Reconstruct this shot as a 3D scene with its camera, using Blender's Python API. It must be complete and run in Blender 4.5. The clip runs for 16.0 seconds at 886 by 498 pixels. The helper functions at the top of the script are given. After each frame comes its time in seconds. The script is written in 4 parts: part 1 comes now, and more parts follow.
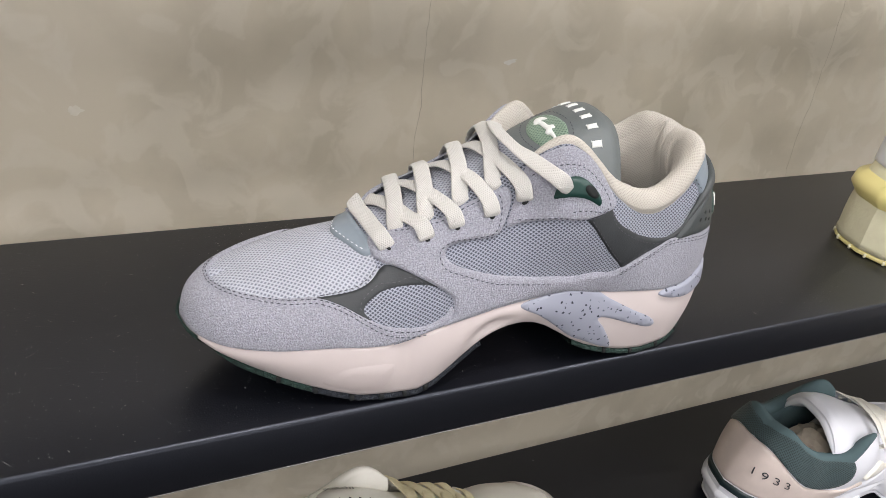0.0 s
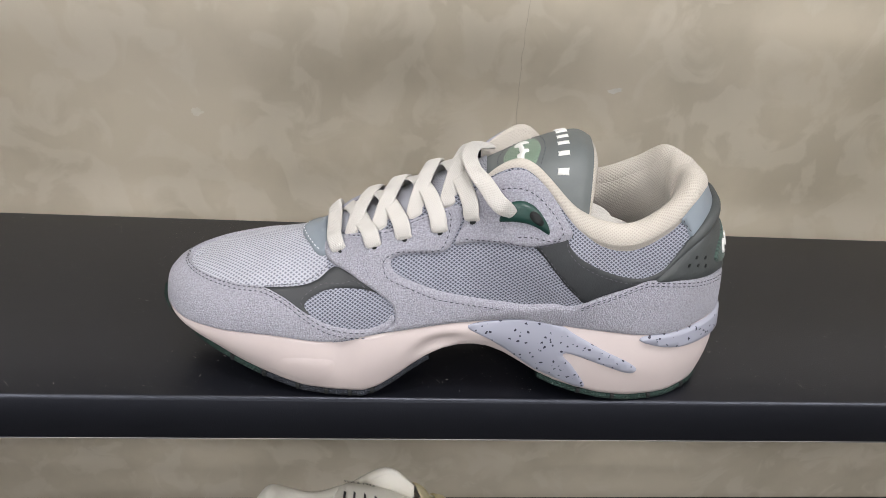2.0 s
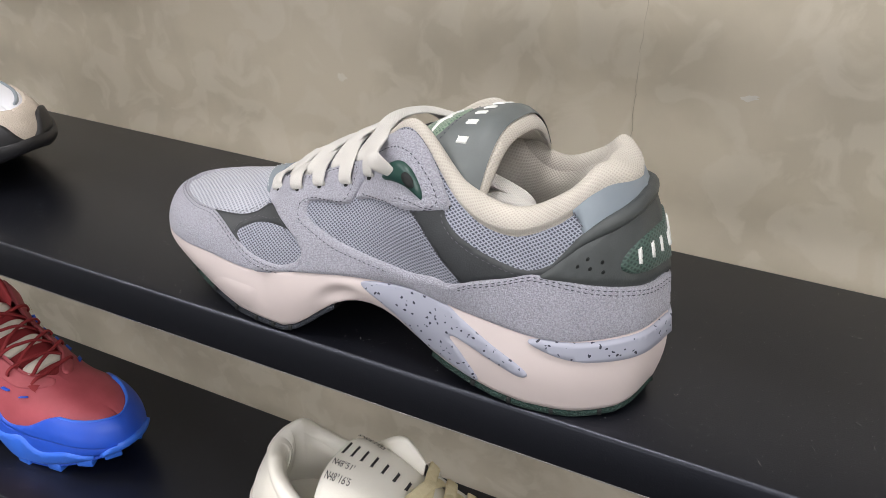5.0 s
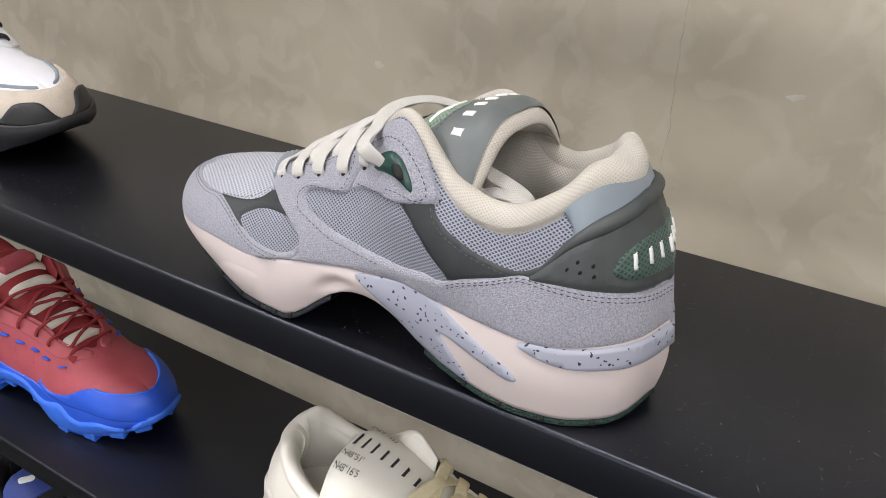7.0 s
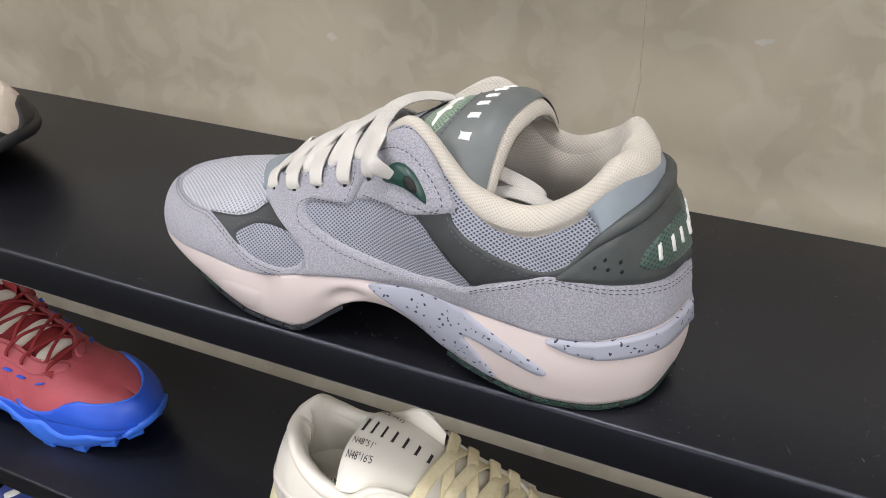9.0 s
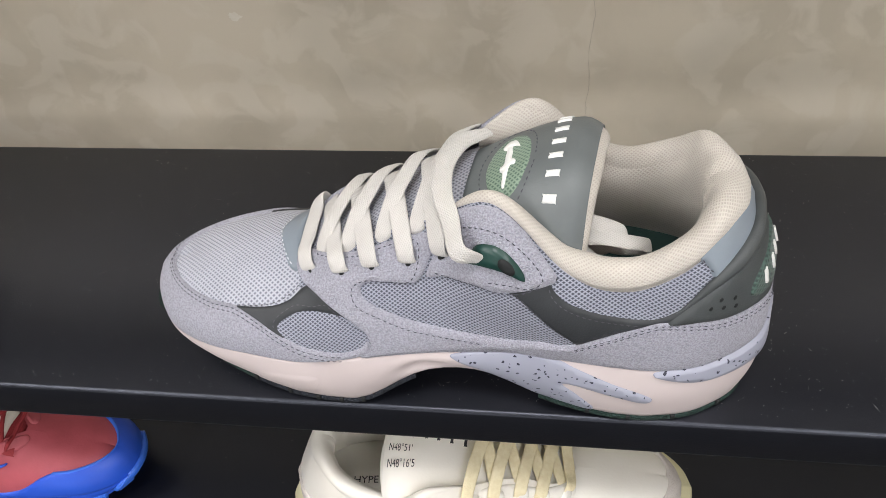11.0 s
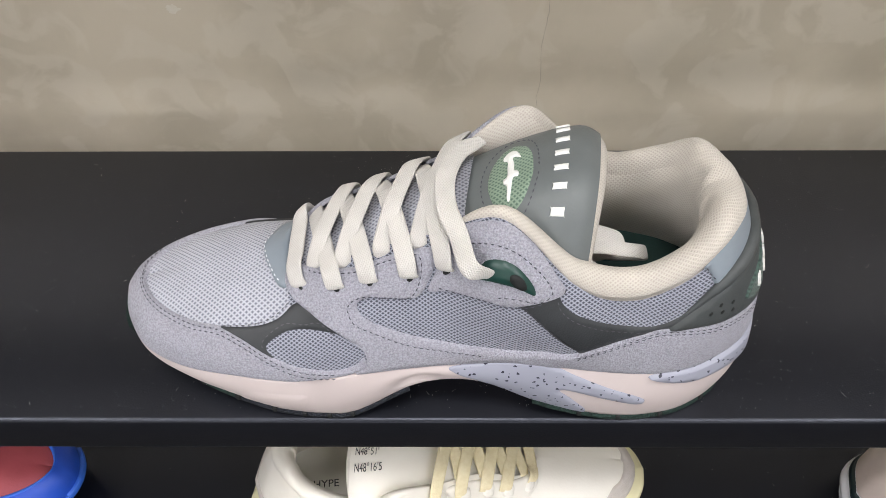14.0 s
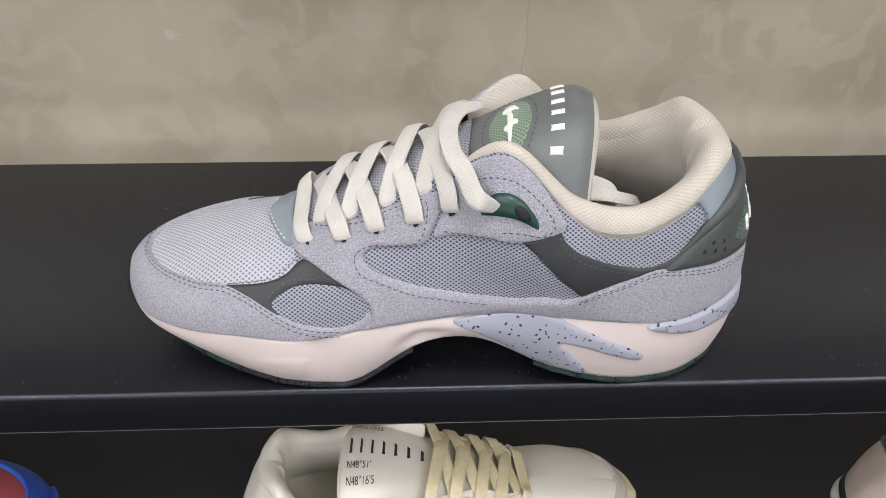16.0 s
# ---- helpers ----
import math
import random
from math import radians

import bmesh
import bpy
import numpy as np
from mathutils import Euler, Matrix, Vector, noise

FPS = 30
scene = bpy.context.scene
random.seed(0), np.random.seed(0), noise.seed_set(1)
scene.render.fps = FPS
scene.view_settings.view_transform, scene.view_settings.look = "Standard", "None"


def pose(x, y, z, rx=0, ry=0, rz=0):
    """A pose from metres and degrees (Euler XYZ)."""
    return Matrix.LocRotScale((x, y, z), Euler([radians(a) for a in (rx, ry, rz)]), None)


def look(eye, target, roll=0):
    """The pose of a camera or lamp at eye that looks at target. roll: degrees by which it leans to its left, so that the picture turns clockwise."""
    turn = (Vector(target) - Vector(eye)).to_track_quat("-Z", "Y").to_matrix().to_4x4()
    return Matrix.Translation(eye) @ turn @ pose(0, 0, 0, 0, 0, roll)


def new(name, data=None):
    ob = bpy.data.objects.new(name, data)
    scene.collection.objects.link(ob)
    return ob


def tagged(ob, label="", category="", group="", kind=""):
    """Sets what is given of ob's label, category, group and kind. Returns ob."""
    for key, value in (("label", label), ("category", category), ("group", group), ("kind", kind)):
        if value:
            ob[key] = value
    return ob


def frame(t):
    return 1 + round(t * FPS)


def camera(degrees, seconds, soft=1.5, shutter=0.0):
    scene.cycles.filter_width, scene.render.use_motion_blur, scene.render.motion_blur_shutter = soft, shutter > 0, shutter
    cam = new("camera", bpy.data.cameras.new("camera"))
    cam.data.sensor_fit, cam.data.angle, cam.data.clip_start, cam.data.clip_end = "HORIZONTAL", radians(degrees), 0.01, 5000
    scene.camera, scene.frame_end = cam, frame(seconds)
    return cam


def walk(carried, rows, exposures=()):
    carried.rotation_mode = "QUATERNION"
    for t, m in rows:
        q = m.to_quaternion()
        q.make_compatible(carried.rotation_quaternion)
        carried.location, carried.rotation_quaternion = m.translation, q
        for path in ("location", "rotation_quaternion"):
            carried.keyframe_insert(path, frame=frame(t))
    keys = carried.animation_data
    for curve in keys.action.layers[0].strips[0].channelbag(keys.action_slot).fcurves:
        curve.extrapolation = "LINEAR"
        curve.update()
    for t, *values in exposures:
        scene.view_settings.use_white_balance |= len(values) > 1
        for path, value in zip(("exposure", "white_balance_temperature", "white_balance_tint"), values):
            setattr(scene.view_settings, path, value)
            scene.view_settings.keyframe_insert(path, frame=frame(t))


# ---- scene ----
cam = camera(60.0, 16.0, 0.65)
PATH = [
    (0, (-0.099, -0.26, 0.249), (0.745, 1.273, -0.719), 8.5),
    (0.5, (-0.066, -0.274, 0.253), (0.648, 1.32, -0.721), 7.8),
    (1, (-0.029, -0.287, 0.257), (0.527, 1.368, -0.72), 6.9),
    (1.5, (0.006, -0.297, 0.261), (0.38, 1.408, -0.715), 5.7),
    (2, (0.043, -0.307, 0.262), (0.236, 1.429, -0.712), 4.8),
    (2.5, (0.084, -0.314, 0.262), (0.09, 1.432, -0.713), 3.9),
    (3, (0.131, -0.315, 0.258), (-0.045, 1.424, -0.715), 3.1),
    (3.5, (0.175, -0.308, 0.256), (-0.178, 1.404, -0.715), 2.3),
    (4, (0.209, -0.298, 0.254), (-0.285, 1.378, -0.719), 2.0),
    (4.5, (0.237, -0.283, 0.249), (-0.383, 1.349, -0.727), 1.6),
    (4.7, (0.249, -0.279, 0.247), (-0.419, 1.335, -0.729), 1.5),
    (7, (0.289, -0.246, 0.242), (-0.598, 1.241, -0.759), 1.0),
    (7.5, (0.288, -0.246, 0.242), (-0.594, 1.24, -0.765), 0.8),
    (8, (0.283, -0.248, 0.246), (-0.564, 1.24, -0.788), 0.3),
    (8.5, (0.271, -0.248, 0.256), (-0.516, 1.237, -0.828), -0.9),
    (9, (0.248, -0.243, 0.268), (-0.451, 1.233, -0.887), -2.6),
    (9.5, (0.218, -0.235, 0.287), (-0.371, 1.222, -0.95), -4.5),
    (9.7, (0.206, -0.23, 0.295), (-0.334, 1.215, -0.978), -5.1),
    (11.8, (0.11, -0.171, 0.335), (-0.06, 1.104, -1.196), -6.3),
    (12, (0.107, -0.168, 0.337), (-0.042, 1.096, -1.206), -5.9),
    (12.5, (0.101, -0.167, 0.338), (-0.002, 1.089, -1.216), -4.6),
    (13, (0.1, -0.167, 0.335), (0.025, 1.096, -1.214), -3.4),
    (13.5, (0.097, -0.172, 0.333), (0.055, 1.117, -1.196), -1.9),
    (14, (0.093, -0.179, 0.333), (0.076, 1.131, -1.178), -0.6),
    (14.5, (0.09, -0.193, 0.327), (0.098, 1.161, -1.145), 0.3),
    (15, (0.085, -0.21, 0.32), (0.118, 1.196, -1.102), 1.0),
    (15.5, (0.078, -0.224, 0.308), (0.133, 1.235, -1.059), 1.3),
    (16, (0.076, -0.234, 0.294), (0.151, 1.271, -1.021), 1.0),
]
walk(cam, [(t, look(eye, target, roll)) for t, eye, target, roll in PATH])

from mathutils.geometry import delaunay_2d_cdt

# ---- world, lamps, exposure
world = bpy.data.worlds.new("world")
scene.world = world
world.use_nodes = True
world.node_tree.nodes["Background"].inputs[0].default_value = (.9, .9, .9, 1)
world.node_tree.nodes["Background"].inputs[1].default_value = .05
SHELF_STEP = .281


def lamp(name, place, target, size, watts, colour=(1, .96, .9)):
    data = bpy.data.lights.new(name, "AREA")
    data.shape, data.size, data.size_y, data.energy, data.color = "RECTANGLE", size[0], size[1], watts, colour
    ob = new(name, data)
    ob.matrix_world = look(place, target)
    return ob


LIGHT = (1, .972, .986)
for x in (-1.15, .12, 1.4):
    lamp("ceiling_spot", (x, -.50, 1.56), (x, .05, 0), (.34, .24), 16.0, LIGHT)
# added overhead fill, no known fixtures: lifts the wall and lower shelves
for y, watts in ((-1.35, 37), (-2.9, 44)):
    for x in (-1.3, 1.3):
        lamp("ceiling_fill", (x, y, 1.57), (x * .8, y + .9, 0), (1.3, .6), watts, LIGHT)
# added low fill behind the viewer, brightens the wall below the shelf
lamp("low_front_fill", (0, -3.42, -.40), (0, 0, -.2), (4.6, 1.5), 46, LIGHT)
scene.view_settings.exposure = -0.50

# ---- materials


def material(name, colour, rough=.6, second=None, scale=40., detail=4., amount=.5, bump=0., bump_scale=300., coat=0., metal=0., sheen=0., contrast=(.35, .65), deep=.001):
    """A surface with two tones laid out by noise, finer grain and relief."""
    m = bpy.data.materials.new(name)
    m.use_nodes = True
    t = m.node_tree
    b = t.nodes["Principled BSDF"]
    b.inputs["Roughness"].default_value, b.inputs["Metallic"].default_value = rough, metal
    b.inputs["Coat Weight"].default_value, b.inputs["Sheen Weight"].default_value = coat, sheen
    b.inputs["Sheen Roughness"].default_value = .6
    pos = t.nodes.new("ShaderNodeTexCoord").outputs["Object"]
    n = t.nodes.new("ShaderNodeTexNoise")
    n.inputs["Scale"].default_value, n.inputs["Detail"].default_value = scale, detail
    t.links.new(pos, n.inputs["Vector"])
    ramp = t.nodes.new("ShaderNodeValToRGB")
    ramp.color_ramp.elements[0].position, ramp.color_ramp.elements[1].position = contrast
    other = second or tuple(c * (1 - .25 * amount) for c in colour)
    ramp.color_ramp.elements[0].color, ramp.color_ramp.elements[1].color = (*other, 1), (*colour, 1)
    t.links.new(n.outputs["Fac"], ramp.inputs["Fac"])
    t.links.new(ramp.outputs["Color"], b.inputs["Base Color"])
    if bump:
        g = t.nodes.new("ShaderNodeTexNoise")
        g.inputs["Scale"].default_value, g.inputs["Detail"].default_value = bump_scale, 3
        t.links.new(pos, g.inputs["Vector"])
        r = t.nodes.new("ShaderNodeBump")
        r.inputs["Strength"].default_value, r.inputs["Distance"].default_value = bump, deep
        t.links.new(g.outputs["Fac"], r.inputs["Height"])
        t.links.new(r.outputs["Normal"], b.inputs["Normal"])
    return m


def weave(name, thread, gap, pitch=(.0021, .0015), rough=.75, bump=.6, edge=(.08, .22), slant=True):
    """Knitted netting in the surface's own metres: pale threads round small dark gaps."""
    m = bpy.data.materials.new(name)
    m.use_nodes = True
    t = m.node_tree
    b = t.nodes["Principled BSDF"]
    b.inputs["Roughness"].default_value = rough
    b.inputs["Sheen Weight"].default_value = .15
    uv = t.nodes.new("ShaderNodeUVMap").outputs["UV"]
    k = t.nodes.new("ShaderNodeMapping")
    k.inputs["Scale"].default_value = (1 / pitch[0], 1 / pitch[1], 1)
    warp = t.nodes.new("ShaderNodeTexNoise")
    warp.inputs["Scale"].default_value, warp.inputs["Detail"].default_value = 260, 3
    t.links.new(uv, warp.inputs["Vector"])
    t.links.new(uv, k.inputs["Vector"])
    add = t.nodes.new("ShaderNodeVectorMath")
    add.operation = "MULTIPLY_ADD"
    add.inputs[1].default_value = (.14, .14, 0)
    t.links.new(warp.outputs["Color"], add.inputs[0])
    t.links.new(k.outputs["Vector"], add.inputs[2])
    turn = t.nodes.new("ShaderNodeMapping")
    turn.inputs["Rotation"].default_value = (0, 0, radians(45 if slant else 0))
    t.links.new(add.outputs["Vector"], turn.inputs["Vector"])
    v = t.nodes.new("ShaderNodeTexVoronoi")
    v.feature, v.voronoi_dimensions = "DISTANCE_TO_EDGE", "2D"
    v.inputs["Scale"].default_value, v.inputs["Randomness"].default_value = 1.41 if slant else 1, .10
    t.links.new(turn.outputs["Vector"], v.inputs["Vector"])
    ramp = t.nodes.new("ShaderNodeValToRGB")
    ramp.color_ramp.elements[0].position, ramp.color_ramp.elements[1].position = edge
    ramp.color_ramp.elements[0].color, ramp.color_ramp.elements[1].color = (*thread, 1), (*gap, 1)
    t.links.new(v.outputs["Distance"], ramp.inputs["Fac"])
    fine = t.nodes.new("ShaderNodeTexNoise")
    fine.inputs["Scale"].default_value = 60
    t.links.new(uv, fine.inputs["Vector"])
    mix = t.nodes.new("ShaderNodeMix")
    mix.data_type, mix.blend_type = "RGBA", "MULTIPLY"
    mix.inputs["Factor"].default_value = .25
    t.links.new(ramp.outputs["Color"], mix.inputs["A"])
    t.links.new(fine.outputs["Fac"], mix.inputs["B"])
    t.links.new(mix.outputs["Result"], b.inputs["Base Color"])
    r = t.nodes.new("ShaderNodeBump")
    r.inputs["Strength"].default_value, r.inputs["Distance"].default_value, r.invert = bump, .0006, True
    t.links.new(v.outputs["Distance"], r.inputs["Height"])
    t.links.new(r.outputs["Normal"], b.inputs["Normal"])
    return m


def speckled(name, colour, fleck, scale=130., share=.2):
    """Smooth foam with scattered dark flecks."""
    m = material(name, colour, .45, scale=20, amount=.2)
    t = m.node_tree
    b = t.nodes["Principled BSDF"]
    base = b.inputs["Base Color"].links[0].from_socket
    v = t.nodes.new("ShaderNodeTexVoronoi")
    v.inputs["Scale"].default_value = scale
    c = t.nodes.new("ShaderNodeTexCoord")
    w = t.nodes.new("ShaderNodeTexNoise")
    w.inputs["Scale"].default_value = 400
    t.links.new(c.outputs["Object"], w.inputs["Vector"])
    add = t.nodes.new("ShaderNodeVectorMath")
    add.operation = "MULTIPLY_ADD"
    add.inputs[1].default_value = (.003, .003, .003)
    t.links.new(w.outputs["Color"], add.inputs[0])
    t.links.new(c.outputs["Object"], add.inputs[2])
    t.links.new(add.outputs["Vector"], v.inputs["Vector"])
    lt = t.nodes.new("ShaderNodeMath")
    lt.operation = "LESS_THAN"
    lt.inputs[1].default_value = share
    t.links.new(v.outputs["Distance"], lt.inputs[0])
    mix = t.nodes.new("ShaderNodeMix")
    mix.data_type = "RGBA"
    t.links.new(lt.outputs["Value"], mix.inputs["Factor"])
    t.links.new(base, mix.inputs["A"])
    mix.inputs["B"].default_value = (*fleck, 1)
    t.links.new(mix.outputs["Result"], b.inputs["Base Color"])
    return m


SUEDE = material("suede_grey_lilac", (.495, .499, .575), .95, (.335, .338, .395), 1200, 8, bump=1.0, bump_scale=1400, sheen=.15, contrast=(.37, .60), deep=.0020)
MESH = weave("mesh_blue_grey", (.40, .425, .50), (.055, .06, .085), (.0024, .0019), .7, 1., (.05, .31))
MESH_TOE = weave("mesh_pale", (.55, .57, .64), (.17, .18, .225), (.0027, .0021), .7, 1., (.06, .40))
DARK = material("dark_grey_leather", (.030, .034, .037), .5, (.025, .028, .031), 90, bump=.15, bump_scale=1200)
TONGUE = material("grey_green_leather", (.135, .152, .152), .5, (.118, .133, .133), 60, bump=.12, bump_scale=900)
COUNTER = material("grey_moulded_rubber", (.060, .068, .069), .5, (.05, .057, .058), 120, bump=.18, bump_scale=1500)
BLUE = material("pale_blue_leather", (.225, .265, .30), .42, (.20, .235, .27), 50, bump=.1, bump_scale=600)
COLLAR = weave("cream_mesh", (.64, .60, .535), (.50, .46, .395), (.0020, .0017), .9, .8, (.10, .42))
LINING = weave("cream_lining", (.64, .60, .535), (.50, .46, .395), (.0020, .0017), .9, .7, (.10, .42))
LACE = weave("cream_lace", (.82, .80, .755), (.60, .575, .525), (.0016, .0011), .9, 1.2, (.12, .6))
FOAM = material("pink_white_foam", (.61, .54, .525), .52, (.575, .505, .49), 12, bump=.03, bump_scale=600)
FLECK = speckled("lilac_flecked_foam", (.33, .345, .415), (.012, .014, .03), 290., .21)
GREEN = material("dark_green_rubber", (.007, .026, .020), .65, (.018, .05, .04), 350, 6, bump=1.0, bump_scale=900, deep=.002)
NAVY = material("navy_rubber", (.008, .011, .018), .65, (.022, .028, .04), 350, 6, bump=1.0, bump_scale=900, deep=.002)
EYELET = material("green_moulded_eyelet", (.012, .052, .042), .36, bump=.05, bump_scale=500)
# near-black that paints the shade inside holes and tread notches
HOLE_SHADE = material("black_hole_shade", (.006, .008, .008), .7)
THREAD = material("dark_thread", (.075, .075, .095), .8)
THREAD_GREY = material("grey_thread", (.085, .085, .095), .8)
THREAD_PALE = material("pale_thread", (.72, .76, .80), .8)
OVAL = weave("green_woven_patch", (.25, .345, .255), (.075, .14, .10), (.0026, .0020), .6, .5, (.1, .35))
OVAL_DARK = weave("dark_green_woven_patch", (.055, .105, .085), (.012, .03, .024), (.0030, .0022), .6, .6, (.1, .35))
WHITE = material("white_embroidery", (.82, .83, .80), .7, bump=.4, bump_scale=1200)
INSOLE = material("green_insole", (.008, .03, .025), .9, bump=.3, bump_scale=900)


def wall_material():
    m = material("polished_plaster", (.648, .584, .462), .42, (.535, .482, .376), 9.5, 14, bump=.2, bump_scale=45, contrast=(.38, .58))
    t = m.node_tree
    b = t.nodes["Principled BSDF"]
    base = b.inputs["Base Color"].links[0].from_socket
    c = t.nodes.new("ShaderNodeTexCoord")
    w = t.nodes.new("ShaderNodeTexNoise")
    w.inputs["Scale"].default_value, w.inputs["Detail"].default_value, w.inputs["Distortion"].default_value = 24, 10, .8
    t.links.new(c.outputs["Object"], w.inputs["Vector"])
    ramp = t.nodes.new("ShaderNodeValToRGB")
    ramp.color_ramp.elements[0].position, ramp.color_ramp.elements[1].position = .50, .57
    ramp.color_ramp.elements[0].color, ramp.color_ramp.elements[1].color = (0, 0, 0, 1), (.42, .42, .42, 1)
    t.links.new(w.outputs["Fac"], ramp.inputs["Fac"])
    mix = t.nodes.new("ShaderNodeMix")
    mix.data_type = "RGBA"
    t.links.new(ramp.outputs["Color"], mix.inputs["Factor"])
    t.links.new(base, mix.inputs["A"])
    mix.inputs["B"].default_value = (.71, .655, .545, 1)
    t.links.new(mix.outputs["Result"], b.inputs["Base Color"])
    return m


PLASTER = wall_material()
BLACK = material("black_powder_coat", (.0030, .0033, .0052), .36, (.0024, .0026, .0042), 30, bump=.10, bump_scale=1000)
BLACK.node_tree.nodes["Principled BSDF"].inputs["Specular IOR Level"].default_value = .75
BLACK.node_tree.nodes["Principled BSDF"].inputs["Specular Tint"].default_value = (.78, .84, 1, 1)
LIP = material("bare_metal_lip", (.42, .41, .40), .35, metal=.6)
PAINT = material("white_wall_paint", (.72, .71, .68), .8, scale=4, amount=.2)
DARK_PAINT = material("charcoal_wall_paint", (.05, .05, .05), .8, scale=4, amount=.3)
FLOOR = material("dark_concrete_floor", (.035, .034, .033), .8, (.027, .026, .025), 2.5, 6)
DUST = material("pale_dust", (.5, .5, .49), .9)

# ---- mesh helpers


def solid(name, verts, faces, mat, parent=None, label="", uv=None, smooth=True):
    me = bpy.data.meshes.new(name)
    me.from_pydata([tuple(map(float, v)) for v in verts], [], [tuple(map(int, f)) for f in faces])
    if uv is not None:
        layer = me.uv_layers.new(name="UVMap")
        index = np.empty(len(me.loops), int)
        me.loops.foreach_get("vertex_index", index)
        layer.data.foreach_set("uv", np.asarray(uv, float)[index].ravel())
    if smooth:
        me.polygons.foreach_set("use_smooth", [True] * len(me.polygons))
    me.materials.append(mat)
    me.validate()
    ob = new(name, me)
    if parent:
        ob.parent = parent
    if label:
        ob["label"] = label
    return ob


def part(name, bm, mat, parent, label=""):
    me = bpy.data.meshes.new(name)
    bm.to_mesh(me)
    bm.free()
    me.materials.append(mat)
    ob = new(name, me)
    if parent:
        ob.parent = parent
    if label:
        ob["label"] = label
    return ob


def cuboid(x0, x1, y0, y1, z0, z1, bevel=0., segments=3):
    bm = bmesh.new()
    bmesh.ops.create_cube(bm, size=1)
    for v in bm.verts:
        v.co = Vector(((x0 + x1) / 2 + v.co.x * (x1 - x0), (y0 + y1) / 2 + v.co.y * (y1 - y0), (z0 + z1) / 2 + v.co.z * (z1 - z0)))
    if bevel:
        bmesh.ops.bevel(bm, geom=bm.edges[:], offset=bevel, segments=segments, affect="EDGES", profile=.5)
        for f in bm.faces:
            f.smooth = True
    return bm


def grid(points, closed_u=False, closed_v=False, flip=False):
    """Vertices and quads of an array of points, n x m x 3."""
    n, m = points.shape[:2]
    i, j = np.meshgrid(np.arange(n if closed_u else n - 1), np.arange(m if closed_v else m - 1), indexing="ij")
    i, j = i.ravel(), j.ravel()
    a, b, c, d = i * m + j, ((i + 1) % n) * m + j, ((i + 1) % n) * m + (j + 1) % m, i * m + (j + 1) % m
    f = np.stack([a, b, c, d] if not flip else [d, c, b, a], -1)
    return points.reshape(-1, 3), f


def lengths(points):
    """Metres along both directions of an array of points, as a flat list of texture coordinates."""
    u = np.concatenate([[0], np.cumsum(np.linalg.norm(np.diff(points, axis=0), axis=-1).mean(1))])[:, None] + 0 * points[..., 0]
    v = np.concatenate([np.zeros((points.shape[0], 1)), np.cumsum(np.linalg.norm(np.diff(points, axis=1), axis=-1), axis=1)], axis=1)
    return np.stack([u, v], -1).reshape(-1, 2)


def curve(points, closed=False, gap=.0012, scale=(1, 1)):
    """Evenly spaced points on a smooth curve through the points given (2D), in metres by scale."""
    q = np.asarray(points, float) * scale
    if closed:
        q = np.vstack([q[-1:], q, q[:2]])
    else:
        q = np.vstack([2 * q[:1] - q[1:2], q, 2 * q[-1:] - q[-2:-1]])
    out = []
    for a, b, c, d in zip(q, q[1:], q[2:], q[3:]):
        f = np.linspace(0, 1, 16, endpoint=False)[:, None]
        out.append(b + f * (c - a) / 2 + f * f * (a - 2.5 * b + 2 * c - d / 2) + f ** 3 * (1.5 * (b - c) + (d - a) / 2))
    out = np.vstack(out + ([] if closed else [q[-2:-1]]))
    if closed:
        out = np.vstack([out, out[:1]])
    s = np.concatenate([[0], np.cumsum(np.linalg.norm(np.diff(out, axis=0), axis=1))])
    n = max(8, int(s[-1] / gap))
    at = np.linspace(0, s[-1], n, endpoint=not closed)
    return np.stack([np.interp(at, s, out[:, k]) for k in (0, 1)], -1)


def inside(points, loop):
    x, y = points[:, 0][:, None], points[:, 1][:, None]
    a, b = loop, np.roll(loop, -1, 0)
    cross = ((a[:, 1] > y) != (b[:, 1] > y)) & (x < (b[:, 0] - a[:, 0]) * (y - a[:, 1]) / (b[:, 1] - a[:, 1] + 1e-12) + a[:, 0])
    return cross.sum(1) % 2 == 1


def normals(surf, p, v, dp=.003, dv=.015):
    most = 2 if surf is vamp else 1
    du = surf(p + dp, v) - surf(p - dp, v)
    dw = surf(p, np.minimum(v + dv, most)) - surf(p, np.maximum(v - dv, 0))
    n = np.cross(du, dw)
    return n / (np.linalg.norm(n, axis=-1)[..., None] + 1e-12)


